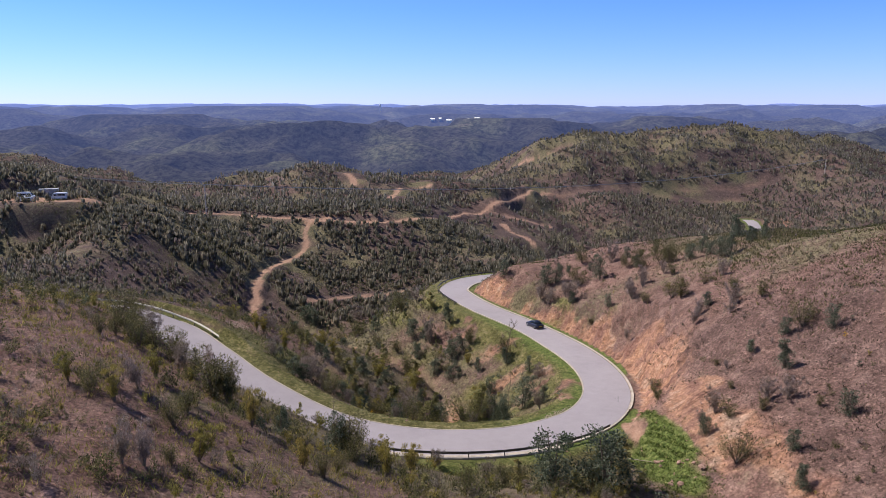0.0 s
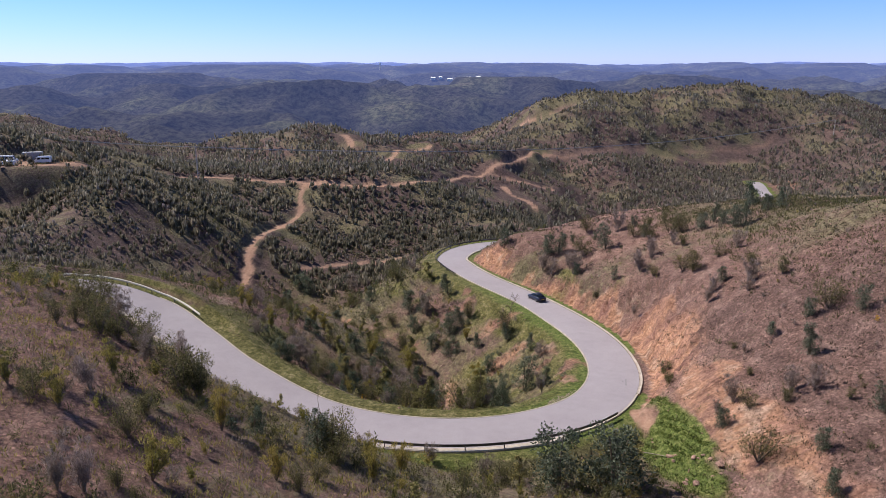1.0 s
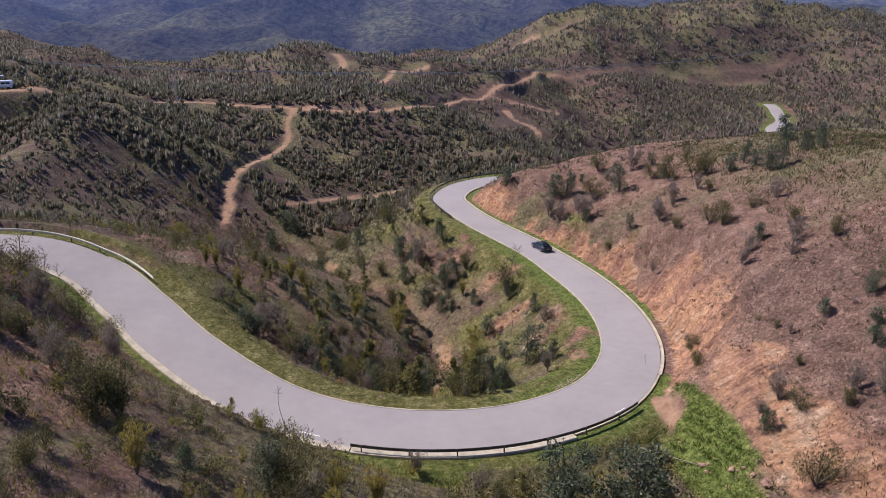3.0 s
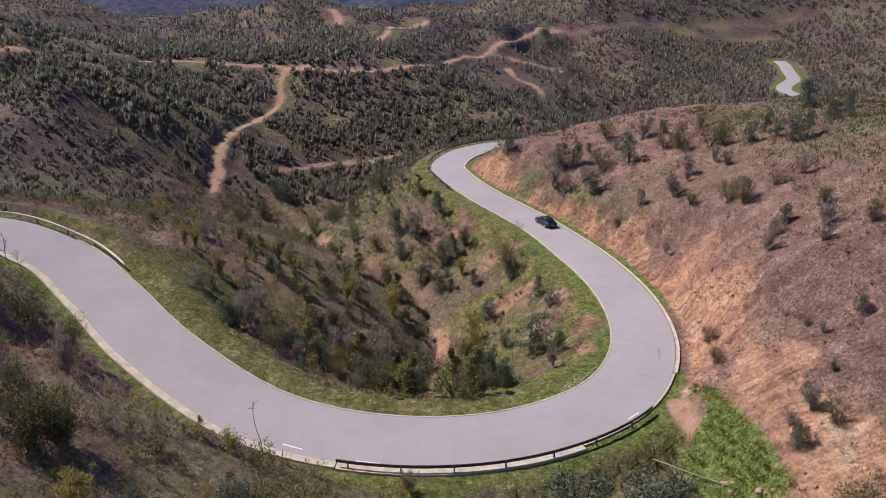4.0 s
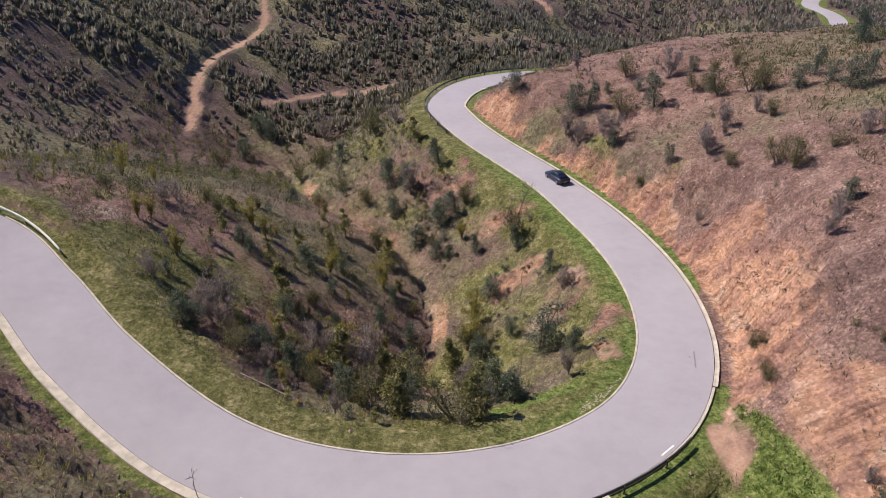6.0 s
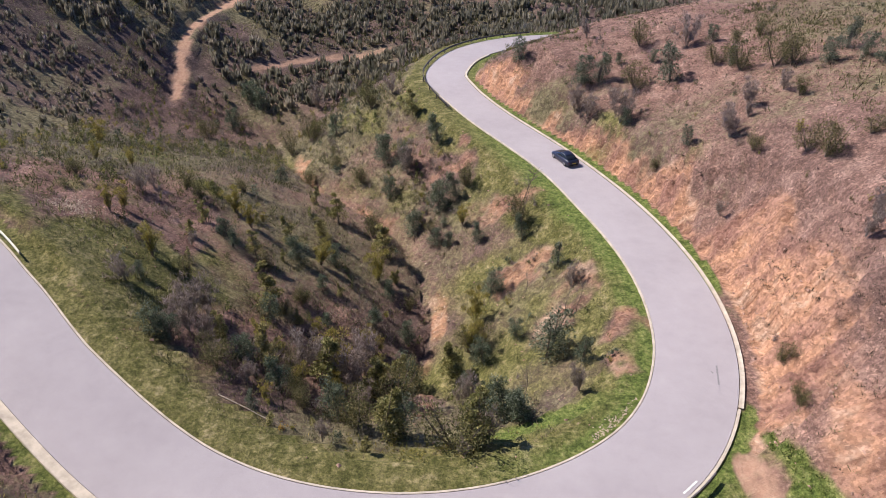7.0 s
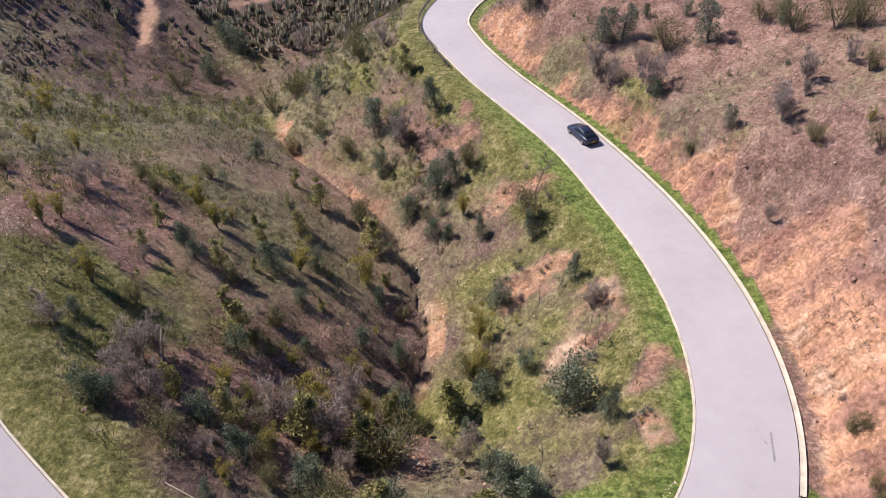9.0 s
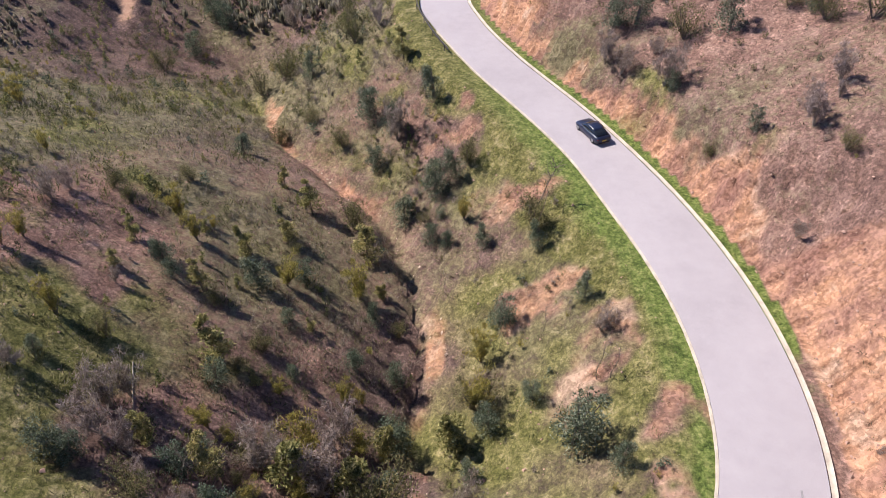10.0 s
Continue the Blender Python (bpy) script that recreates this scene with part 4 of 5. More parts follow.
HILL_OLIVES = [(29.9, 155.1, 4.2), (39.9, 154.3, 3.3), (41.9, 149.6, 4.1), (45.0, 146.9, 4.5), (46.8, 145.9, 4.0), (44.2, 137.0, 2.4), (37.2, 130.3, 2.2), (40.7, 125.3, 3.6), (31.4, 102.2, 2.3), (30.6, 97.2, 1.6), (29.2, 138.5, 2.0), (32.8, 167.2, 4.2), (41.4, 122.9, 3.9), (45.5, 123.4, 2.2), (30.2, 95.9, 2.0), (37.2, 94.0, 1.2), (36.4, 86.7, 1.3), (34.0, 80.7, 2.2), (47.6, 159.8, 2.6), (44.2, 158.9, 2.5), (31.3, 71.8, 3.8), (41.3, 75.0, 1.4), (36.9, 78.9, 2.1), (46.4, 112.4, 2.8), (46.6, 103.0, 2.6), (46.9, 91.3, 4.0)]
HILL_SAPLINGS = [(19.1, 73.0, 5.1)]
VALE_BROOMS = [(-49.5, 156.5, 4.3), (-41.2, 138.2, 2.6), (-37.7, 140.0, 2.6), (-32.5, 121.7, 3.2), (-31.8, 123.5, 2.9), (-22.9, 133.2, 3.6), (-20.5, 129.8, 3.4), (-12.2, 127.4, 3.7), (-5.6, 129.0, 4.6), (-26.4, 115.8, 3.6), (-14.8, 109.6, 3.1), (-10.9, 115.0, 2.1), (-5.9, 116.3, 2.6), (-4.3, 116.5, 2.6), (-10.4, 103.3, 2.6), (-7.0, 104.8, 2.9), (-4.1, 111.8, 3.3), (5.0, 138.4, 3.1), (6.3, 120.4, 4.2)]
VALE_EUCALYPTS = [(-42.3, 197.7, 5.4), (-37.4, 206.0, 5.4), (-40.6, 208.5, 5.4), (-22.1, 152.6, 2.9), (-16.8, 175.3, 4.1), (-6.9, 159.9, 5.4), (-3.9, 155.8, 4.3), (-5.6, 151.3, 4.0), (1.5, 157.6, 4.3), (-1.9, 142.1, 3.9), (1.9, 143.8, 5.2), (1.3, 137.4, 3.3), (-22.1, 125.9, 2.9), (-21.1, 124.0, 2.5), (-14.6, 126.8, 3.7), (-10.8, 128.8, 3.0), (-11.5, 122.8, 2.1), (-4.2, 126.0, 3.0), (-15.2, 114.0, 2.9), (-22.3, 104.4, 3.7), (-11.8, 102.2, 3.3), (-5.4, 120.1, 2.8), (-1.6, 119.9, 3.2), (-1.2, 106.9, 3.7), (-6.6, 101.5, 3.1), (4.2, 144.6, 3.5), (7.1, 133.9, 2.7), (12.1, 131.0, 3.0), (3.0, 136.0, 2.6), (8.2, 124.1, 3.6), (6.7, 113.1, 3.6), (4.0, 112.5, 2.8)]
VALE_EUCALYPTS_MORE = [(12.9, 109.3, 5.4), (15.4, 105.8, 2.7), (10.2, 114.7, 2.7), (15.4, 123.2, 2.8), (6.3, 102.5, 3.1), (8.8, 100.3, 3.3), (14.9, 173.7, 4.1)]
VALE_HEATHS = [(-32.7, 130.2, 3.1), (-32.2, 132.6, 2.8), (-25.0, 203.1, 5.4), (-3.0, 153.7, 5.4), (-6.7, 178.3, 3.4), (-14.2, 101.4, 1.9), (-20.9, 109.2, 4.5), (-20.0, 110.5, 3.7), (-26.8, 110.3, 2.8), (-4.4, 102.9, 3.2), (16.2, 119.1, 2.8), (4.4, 105.0, 3.6), (14.3, 101.2, 2.7)]
VALE_OLIVES = [(-44.7, 188.9, 4.8), (-39.3, 129.7, 2.4), (-29.2, 134.6, 2.8), (-27.0, 132.8, 2.8), (-23.8, 140.1, 2.6), (-22.7, 181.1, 5.4), (-15.7, 163.6, 3.2), (-20.3, 163.5, 3.8), (-26.1, 179.4, 5.0), (-10.3, 156.5, 3.5), (-10.4, 177.7, 4.0), (-12.2, 182.3, 4.8), (-7.2, 139.6, 4.3), (-23.2, 115.4, 2.3), (-16.9, 102.1, 3.6), (-9.3, 99.6, 2.4), (5.6, 145.5, 4.2), (11.8, 133.1, 5.0), (5.9, 115.3, 4.1)]
VALE_SAPLINGS = [(-24.9, 127.6, 3.0), (-2.7, 167.4, 4.2), (-15.5, 144.8, 2.7), (-11.9, 140.8, 4.3), (-5.5, 135.7, 4.9), (-12.8, 134.5, 3.2), (-15.8, 130.4, 3.8), (-18.5, 123.5, 3.6), (-15.6, 116.6, 5.0), (-2.7, 112.2, 4.0)]
for kind, places in (("broom", BANK_BROOMS), ("eucalypt", BANK_EUCALYPTS), ("heath", BANK_HEATHS), ("olive", BANK_OLIVES), ("sapling", BANK_SAPLINGS), ("broom", HILL_BROOMS), ("eucalypt", HILL_EUCALYPTS), ("heath", HILL_HEATHS), ("olive", HILL_OLIVES), ("sapling", HILL_SAPLINGS), ("broom", VALE_BROOMS), ("eucalypt", VALE_EUCALYPTS), ("eucalypt", VALE_EUCALYPTS_MORE), ("heath", VALE_HEATHS), ("olive", VALE_OLIVES), ("sapling", VALE_SAPLINGS)):
    for x, y, hgt in places:
        put_plant(kind, x, y, hgt)
THICKET = [('sapling', -12.96, 105.35, 4.7), ('heath', -10.66, 107.09, 4.5), ('sapling', -8.59, 106.05, 5.4), ('heath', -6.17, 105.71, 5.5), ('sapling', -4.39, 106.67, 5.5), ('olive', -2.25, 105.26, 5.5), ('eucalypt', -6.61, 100.09, 4.4), ('olive', -4.56, 98.11, 4.5), ('sapling', -2.25, 96.75, 5.0), ('broom', -7.56, 109.6, 5.4), ('heath', -5.53, 112.07, 5.5), ('eucalypt', -1.07, 113.27, 4.4), ('eucalypt', -0.89, 97.66, 3.9), ('olive', -10.48, 102.84, 3.0), ('olive', 3.63, 94.67, 5.5), ('sapling', 5.21, 94.36, 5.5), ('eucalypt', 7.44, 100.02, 4.7), ('eucalypt', 8.88, 99.14, 4.0), ('heath', 6.22, 95.26, 3.2), ('heath', -18.43, 105.5, 3.4), ('eucalypt', -15.36, 105.05, 3.7), ('sapling', -17.77, 107.3, 3.9), ('eucalypt', -21.16, 104.13, 3.1), ('heath', -20.4, 106.54, 3.8), ('broom', 5.24, 115.94, 5.1), ('sapling', 4.06, 112.82, 5.0)]   # tall growth at the foot of the valley
for kind, x, y, hgt in THICKET:
    put_plant(kind, x, y, hgt)
ROADSIDE = [('olive', -40.93, 91.86, 4.4), ('olive', -34.81, 77.62, 3.6), ('olive', -31.81, 76.53, 3.2), ('olive', -34.26, 88.77, 4.2), ('olive', -22.8, 68.12, 5), ('olive', -21.73, 69.71, 4.4), ('broom', -17.43, 61.98, 3.6), ('eucalypt', -15.15, 63.58, 2.8), ('eucalypt', -10.59, 66.32, 4.1), ('olive', -8.86, 65.81, 3.8), ('olive', -22.21, 59.26, 2.6), ('broom', -26.62, 63.91, 2.9), ('heath', -27.66, 72.16, 3.3), ('broom', -3.2, 70.95, 2.6), ('broom', -6.2, 68.41, 3.0), ('heath', -0.49, 78.87, 2.4), ('olive', -39.5, 85.05, 4.0), ('heath', -35.79, 86.36, 3.4), ('olive', -33.19, 91.39, 3.7), ('heath', -27.12, 80.59, 3.5)]   # shrubs on the bank above the road
for kind, x, y, hgt in ROADSIDE:
    put_plant(kind, x, y, hgt)


def zone_mix(x, y):
    """Likelihood of growth per square metre, the shares of the five kinds and the range of heights, by the part of the plan."""
    if y > 205:
        return (0.31 if y < 265 else 0.27), (0.26, 0.40, 0.19, 0.05, 0.10), (1.2, 3.4)
    if x > 28 and y > 60:
        return 0.10, (0.14, 0.03, 0.27, 0.06, 0.50), (0.35, 1.15)
    if -30 < x < 8 and 90 < y < 109:
        return 0.26, (0.16, 0.24, 0.18, 0.08, 0.34), (0.9, 3.0)
    if y < 92 and x < 24:
        return 0.36, (0.03, 0.08, 0.33, 0.34, 0.22), (0.6, 2.5)
    if x > 3 and y < 200:
        return 0.14, (0.12, 0.10, 0.22, 0.12, 0.44), (0.5, 1.7)
    return (0.13 if y < 132 and x > -30 else 0.36), (0.07, 0.26, 0.20, 0.13, 0.34), (0.6, 2.2)


rng = np.random.RandomState(5)
KINDS = ["eucalypt", "sapling", "olive", "broom", "heath"]


def scatter(x0, x1, y0, y1, boost=1.0, sector=None):
    """Random places for plants with their kind and height, clear of the road, tracks, stream bed and steep cuttings."""
    n = int((x1 - x0) * (y1 - y0) * 0.34 * boost)
    xs, ys = rng.uniform(x0, x1, n), rng.uniform(y0, y1, n)
    if sector:
        keep = np.abs(xs) < sector * ys + 25
        xs, ys = xs[keep], ys[keep]
    h, m = ground(xs, ys, full=True)
    clump = fbm(xs + 77, ys, 11, 3)
    out = []
    for x, y, z, rd, cut, gd, td, cl in zip(xs, ys, h, m["road"], m["cut"], m["gully"], m["track"], clump):
        p, shares, (lo, hi) = zone_mix(x, y)
        p = p / 0.34 * (0.75 + 1.6 * cl)
        if rd < HALF + 2.6 or gd < 1.3 or td < 3.0 or math.hypot((x - 25.5) / 0.8, (y - 77) / 1.9) < 5:
            continue
        if rd < HALF + 6 and x < -20 and y > 96 and rng.rand() < 0.85:
            continue
        p *= (1 - 0.9 * cut) * (0.3 if rd < HALF + 5 else 1)
        if rng.rand() > p:
            continue
        k = KINDS[rng.choice(5, p=shares)]
        hh = lo + (hi - lo) * rng.rand() ** 1.5
        out.append((x, y, z, k, hh * (0.75 if k in ("heath", "broom") else 1.0)))
    return out


near = scatter(-62, 62, 36, 205)
placed = np.array(PLACED)
near = [q for q in near if np.hypot(placed[:, 0] - q[0], placed[:, 1] - q[1]).min() > 1.2]
# the plants beside the bend are things of their own
close = [q for q in near if math.hypot(q[0], q[1] - 112) < 30 and q[4] > 1.5][:180]
chosen = {(q[0], q[1]) for q in close}
for x, y, z, k, hh in close:
    put_plant(k, x, y, hh)
rest = [q for q in near if (q[0], q[1]) not in chosen]


def joined(name, places, count, label, category="shrubs", far_off=False, fat=1.35):
    """Many plants as one mesh per kind of foliage."""
    for kind in KINDS:
        mine = [q for q in places if q[3] == kind]
        if not mine:
            continue
        bank = [far_plant(900 + 31 * s, count) if far_off else plant(kind, 900 + 31 * s, count, fat)[1] for s in range(6)]
        V, F, T, o = [], [], [], 0
        for x, y, z, k, hh in mine:
            bv, bf = bank[rng.randint(6)]
            q = rng.rand() * 6.28
            c, s = math.cos(q), math.sin(q)
            w = hh * WIDTH[kind] * rng.uniform(0.85, 1.2)
            V.append(np.stack([(bv[:, 0] * c - bv[:, 1] * s) * w + x, (bv[:, 0] * s + bv[:, 1] * c) * w + y, bv[:, 2] * hh + z - 0.05], 1))
            F.append(bf + o)
            T.append(np.full(len(bv), rng.rand()))
            o += len(bv)
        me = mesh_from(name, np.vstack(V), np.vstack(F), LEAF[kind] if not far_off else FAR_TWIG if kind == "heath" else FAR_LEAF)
        att = me.attributes.new("tint", "FLOAT", "POINT")
        att.data.foreach_set("value", np.concatenate(T).astype(np.float32))
        tagged(new(name + "_" + NAMES[kind][0], me), label, category, kind="stuff")


ring = [q for q in scatter(-190, 150, 30, 330, 1.7, 0.72) if not (-62 < q[0] < 62 and 36 < q[1] < 205) and q[1] > 45]
rest += [q for q in ring if q[1] < 100]
ring = [q for q in ring if q[1] >= 100]
joined("near_slope", [q for q in rest if q[1] < 108], 240, "mixed scrub and young trees on the slopes by the road", fat=1.2)
joined("slope", [q for q in rest if q[1] >= 108], 170, "dense mixed scrub and young trees on the valley slopes")
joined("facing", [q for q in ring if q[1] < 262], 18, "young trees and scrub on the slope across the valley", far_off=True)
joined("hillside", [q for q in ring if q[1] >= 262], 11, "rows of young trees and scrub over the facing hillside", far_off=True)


def far_woods():
    """Small trees by the thousand on the hills beyond."""
    n = 78000
    ys = 300 + 460 * rng.rand(n)
    xs = (rng.rand(n) * 2 - 1) * (0.70 * ys + 20)
    h, m = ground(xs, ys, full=True)
    cl = fbm(xs + 40, ys, 60, 4) + 0.5 * np.sin((h + 0.15 * xs) * 1.1)
    keep = (rng.rand(n) < 0.62 + 0.5 * cl + 0.2 * smooth(60, 120, xs)) & (m["road"] > 7) & (m["track"] > 3.5 + 3 * (ys > 290))
    return [(x, y, z, KINDS[(0, 1, 1, 2, 4)[rng.randint(5)]], 1.7 + 2.4 * rng.rand() ** 1.3) for x, y, z in zip(xs[keep], ys[keep], h[keep])]


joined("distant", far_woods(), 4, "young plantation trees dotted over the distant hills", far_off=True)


# ---- low growth and stones ----
def tufts(name, xs, ys, sizes, blades, mat, label, spread=0.5, thick=0.16, upright=1.0):
    """Low tufts of upright blades, joined."""
    n = len(xs)
    z = ground(xs, ys)
    N = n * blades
    bx, by, bz, s = (np.repeat(v, blades) for v in (xs, ys, z, sizes))
    q = rng.rand(N) * 6.28
    r = s * spread * rng.rand(N) ** 0.5
    base = np.stack([bx + r * np.cos(q), by + r * np.sin(q), bz - 0.02], 1)
    lean = np.stack([np.cos(q) * 0.5, np.sin(q) * 0.5, upright * np.ones(N)], 1) + rng.normal(size=(N, 3)) * 0.3
    tip = base + lean * (s * rng.uniform(0.5, 1.1, N))[:, None]
    k = rng.rand(N) * 6.28
    side = np.stack([np.cos(k), np.sin(k), 0.2 * np.ones(N)], 1) * (s * thick)[:, None]
    mid_ = base * 0.5 + tip * 0.5
    v = np.stack([base, mid_ + side, tip, mid_ - side], 1).reshape(-1, 3)
    me = mesh_from(name, v, np.arange(N * 4).reshape(-1, 4), mat)
    att = me.attributes.new("tint", "FLOAT", "POINT")
    att.data.foreach_set("value", np.repeat(rng.rand(n), blades * 4).astype(np.float32))
    return tagged(new(name, me), label, "plants", kind="stuff")


def spots(n, x0, x1, y0, y1, keep):
    xs, ys = rng.uniform(x0, x1, n), rng.uniform(y0, y1, n)
    h, m = ground(xs, ys, full=True)
    ok = keep(xs, ys, m) & (m["road"] > HALF + 0.75) & (np.hypot((xs - 25.6) / 1.5, (ys - 90.3) / 3.4) > 1)
    return xs[ok], ys[ok]


def lots(a, b, n):
    return a + (b - a) * rng.rand(n)


# dark cushions and dry tussocks over the red hillside
xs, ys = spots(30000, 24, 78, 52, 205, lambda x, y, m: (rng.rand(len(x)) < 0.5 + 1.3 * fbm(x + 5, y, 9, 3)) & (rng.rand(len(x)) > 0.75 * m["cut"]) & (m["road"] > HALF + 2))
tufts("hill_cushions", xs, ys, 0.12 + 0.36 * rng.rand(len(xs)) ** 1.6, 9, CUSHION, "small dry grey-brown cushions over the stony red hillside", 0.62, 0.07, 0.55)
xs, ys = spots(12000, 24, 78, 52, 205, lambda x, y, m: (rng.rand(len(x)) < 0.20 + 1.3 * fbm(x + 60, y, 14, 3)) & (rng.rand(len(x)) > 0.8 * m["cut"]) & (m["road"] > HALF + 2))
tufts("hill_scrub", xs, ys, 0.12 + 0.4 * rng.rand(len(xs)) ** 1.5, 10, OLIVE, "low olive-green scrub over the stony red hillside", 0.62, 0.07, 0.6)
xs, ys = spots(15000, 33, 70, 50, 114, lambda x, y, m: rng.rand(len(x)) < 0.6 + 1.0 * fbm(x + 15, y + 4, 5, 3))
tufts("lower_hill_cushions", xs, ys, 0.12 + 0.34 * rng.rand(len(xs)) ** 1.5, 7, CUSHION, "small dark dry cushions dotted over the lower hillside", 0.6, 0.085, 0.6)
xs, ys = spots(9000, 46, 84, 88, 175, lambda x, y, m: rng.rand(len(x)) < 0.45 + 1.2 * fbm(x + 33, y, 12, 3) + 0.3 * smooth(52, 66, x))
tufts("crest_scrub", xs, ys, 0.2 + 0.6 * rng.rand(len(xs)), 7, OLIVE, "low grey-green scrub along the top of the red hillside", 0.7, 0.07, 0.8)
# turf on the verges
xs, ys = spots(26000, -62, 36, 68, 205, lambda x, y, m: (m["road"] < HALF + 3.0 + 3.5 * fbm(x, y, 6, 2) + 3.5 * ((x < 0) & (y > 90))) & (rng.rand(len(x)) > 0.6 * m["cut"]))
tufts("verge_grass", xs, ys, lots(0.06, 0.17, len(xs)), 5, GRASS, "short green roadside grass along the road verges", 0.9, 0.14, 0.8)
# dry grass in the valley and over the near slope
xs, ys = spots(13000, -62, 30, 38, 205, lambda x, y, m: (m["gully"] > 1.2) & (m["road"] > HALF + 1.5) & (rng.rand(len(x)) < 0.7 + 1.2 * fbm(x + 8, y, 8, 3)))
tufts("dry_grass", xs, ys, lots(0.15, 0.45, len(xs)), 5, STRAW, "straw-coloured dry grass tufts over the slopes", 0.7, 0.065)
xs, ys = spots(16500, -62, 25, 38, 205, lambda x, y, m: (m["gully"] > 1.0) & (m["road"] > HALF + 2.5) & (rng.rand(len(x)) < 0.45 + 1.4 * fbm(x + 91, y, 8, 3)))
tufts("low_scrub", xs, ys, lots(0.16, 0.5, len(xs)), 14, OLIVE, "low olive-green scrub covering the slopes", 0.75, 0.065)
xs, ys = spots(12000, -62, 4, 38, 205, lambda x, y, m: (m["gully"] > 1.0) & (m["road"] > HALF + 4) & (rng.rand(len(x)) < 0.5 + 1.4 * fbm(x + 191, y, 8, 3)))
tufts("low_heath", xs, ys, lots(0.2, 0.6, len(xs)), 8, HEATH, "low dry twiggy heath covering the slopes", 0.7, 0.045)
xs, ys = spots(9000, -55, 22, 38, 96, lambda x, y, m: (m["road"] > HALF + 2.5) & (rng.rand(len(x)) < 0.55 + 1.4 * fbm(x + 19, y, 5, 3)))
tufts("low_broom", xs, ys, lots(0.2, 0.6, len(xs)), 10, BROOM, "low yellow-green ground cover over the near slope", 0.8, 0.07, 0.8)
xs, ys = spots(5200, -50, 3, 98, 190, lambda x, y, m: (m["gully"] > 1.0) & (y + 0.6 * x > 112) & (m["road"] > HALF + 4) & (rng.rand(len(x)) < 0.45 + 1.6 * fbm(x + 7, y + 40, 10, 3)))
tufts("valley_heath", xs, ys, lots(0.35, 0.95, len(xs)), 8, HEATH, "grey leafless heath over the valley slope", 0.6, 0.035, 1.0)
xs, ys = spots(6500, -50, 3, 98, 190, lambda x, y, m: (m["gully"] > 1.0) & (m["road"] > HALF + 3) & (rng.rand(len(x)) < 0.5 + 1.5 * fbm(x + 27, y + 11, 7, 3)))
tufts("valley_scrub", xs, ys, lots(0.25, 0.7, len(xs)), 8, OLIVE, "low olive-green scrub over the valley slope", 0.7, 0.08, 0.8)
xs, ys = spots(15000, -130, 25, 200, 268, lambda x, y, m: (m["track"] > 2.0) & (np.abs(x) < 0.62 * y) & (rng.rand(len(x)) < 0.55 + 1.3 * fbm(x + 3, y, 12, 3)))
tufts("facing_scrub", xs, ys, lots(0.35, 1.0, len(xs)), 6, OLIVE, "low olive-brown scrub over the slope across the valley", 0.8, 0.11, 0.7)
# grass and cover by the drain at the outer bend
xs, ys = spots(14000, -62, 32, 84, 205, lambda x, y, m: (m["road"] < HALF + 6.5) & (rng.rand(len(x)) < 0.5 + 1.4 * fbm(x + 44, y, 5, 3)))
tufts("verge_straw", xs, ys, lots(0.08, 0.24, len(xs)), 5, STRAW, "straw-coloured dry stalks among the verge grass", 0.9, 0.10, 0.9)
xs, ys = spots(6000, 20, 34, 58, 92, lambda x, y, m: np.hypot((x - 26 - 0.12 * (77 - y)) / 0.45, (y - 76) / 1.9) + 3 * fbm(x, y, 6, 2) < 7)
strip_x, strip_y = spots(1500, 26, 29, 78, 98, lambda x, y, m: np.abs(x - 27.4) + 2.6 * fbm(x, y, 6, 3) < 1.1)
xs, ys = np.r_[xs, strip_x], np.r_[ys, strip_y]
tufts("drain_grass", xs, ys, lots(0.12, 0.3, len(xs)), 5, GRASS, "bright green grass growing along the roadside drain", 0.9, 0.15, 0.8)


def stones(name, xs, ys, sizes, mat, label):
    n = len(xs)
    base = np.array([(1, 0, 0), (-1, 0, 0), (0, 1, 0), (0, -1, 0), (0, 0, 0.7), (0, 0, -0.5)], float)
    faces = np.array([(0, 2, 4), (2, 1, 4), (1, 3, 4), (3, 0, 4), (2, 0, 5), (1, 2, 5), (3, 1, 5), (0, 3, 5)])
    z = ground(xs, ys)
    v = base[None] * rng.uniform(0.6, 1.3, (n, 6, 1)) + rng.normal(size=(n, 6, 3)) * 0.18
    q = rng.rand(n) * 6.28
    c, s = np.cos(q)[:, None], np.sin(q)[:, None]
    v = np.stack([v[..., 0] * c - v[..., 1] * s, v[..., 0] * s + v[..., 1] * c, v[..., 2]], -1) * (sizes * 0.5)[:, None, None]
    v += np.stack([xs, ys, z + sizes * 0.08], 1)[:, None]
    f = faces[None] + (np.arange(n) * 6)[:, None, None]
    return tagged(new(name, mesh_from(name, v.reshape(-1, 3), f.reshape(-1, 3), mat)), label, "stones", kind="stuff")


xs, ys = spots(17000, 24, 78, 52, 205, lambda x, y, m: rng.rand(len(x)) < 0.25 + 0.75 * m["cut"])
stones("hill_stones", xs, ys, 0.08 + 0.32 * rng.rand(len(xs)) ** 3, STONE, "loose red-brown shale stones over the hillside")
xs, ys = spots(7000, -62, 24, 38, 205, lambda x, y, m: rng.rand(len(x)) < 0.6)
stones("slope_stones", xs, ys, 0.08 + 0.30 * rng.rand(len(xs)) ** 3, STONE, "loose red-brown stones over the slopes")
xs, ys = spots(16000, -45, 12, 96, 215, lambda x, y, m: (m["gully"] < 0.8) & (rng.rand(len(x)) < 0.35 + fbm(x, y, 6, 2)))
stones("stream_stones", xs, ys, 0.08 + 0.42 * rng.rand(len(xs)) ** 3, PALE_STONE, "pale stones along the dry stream bed")


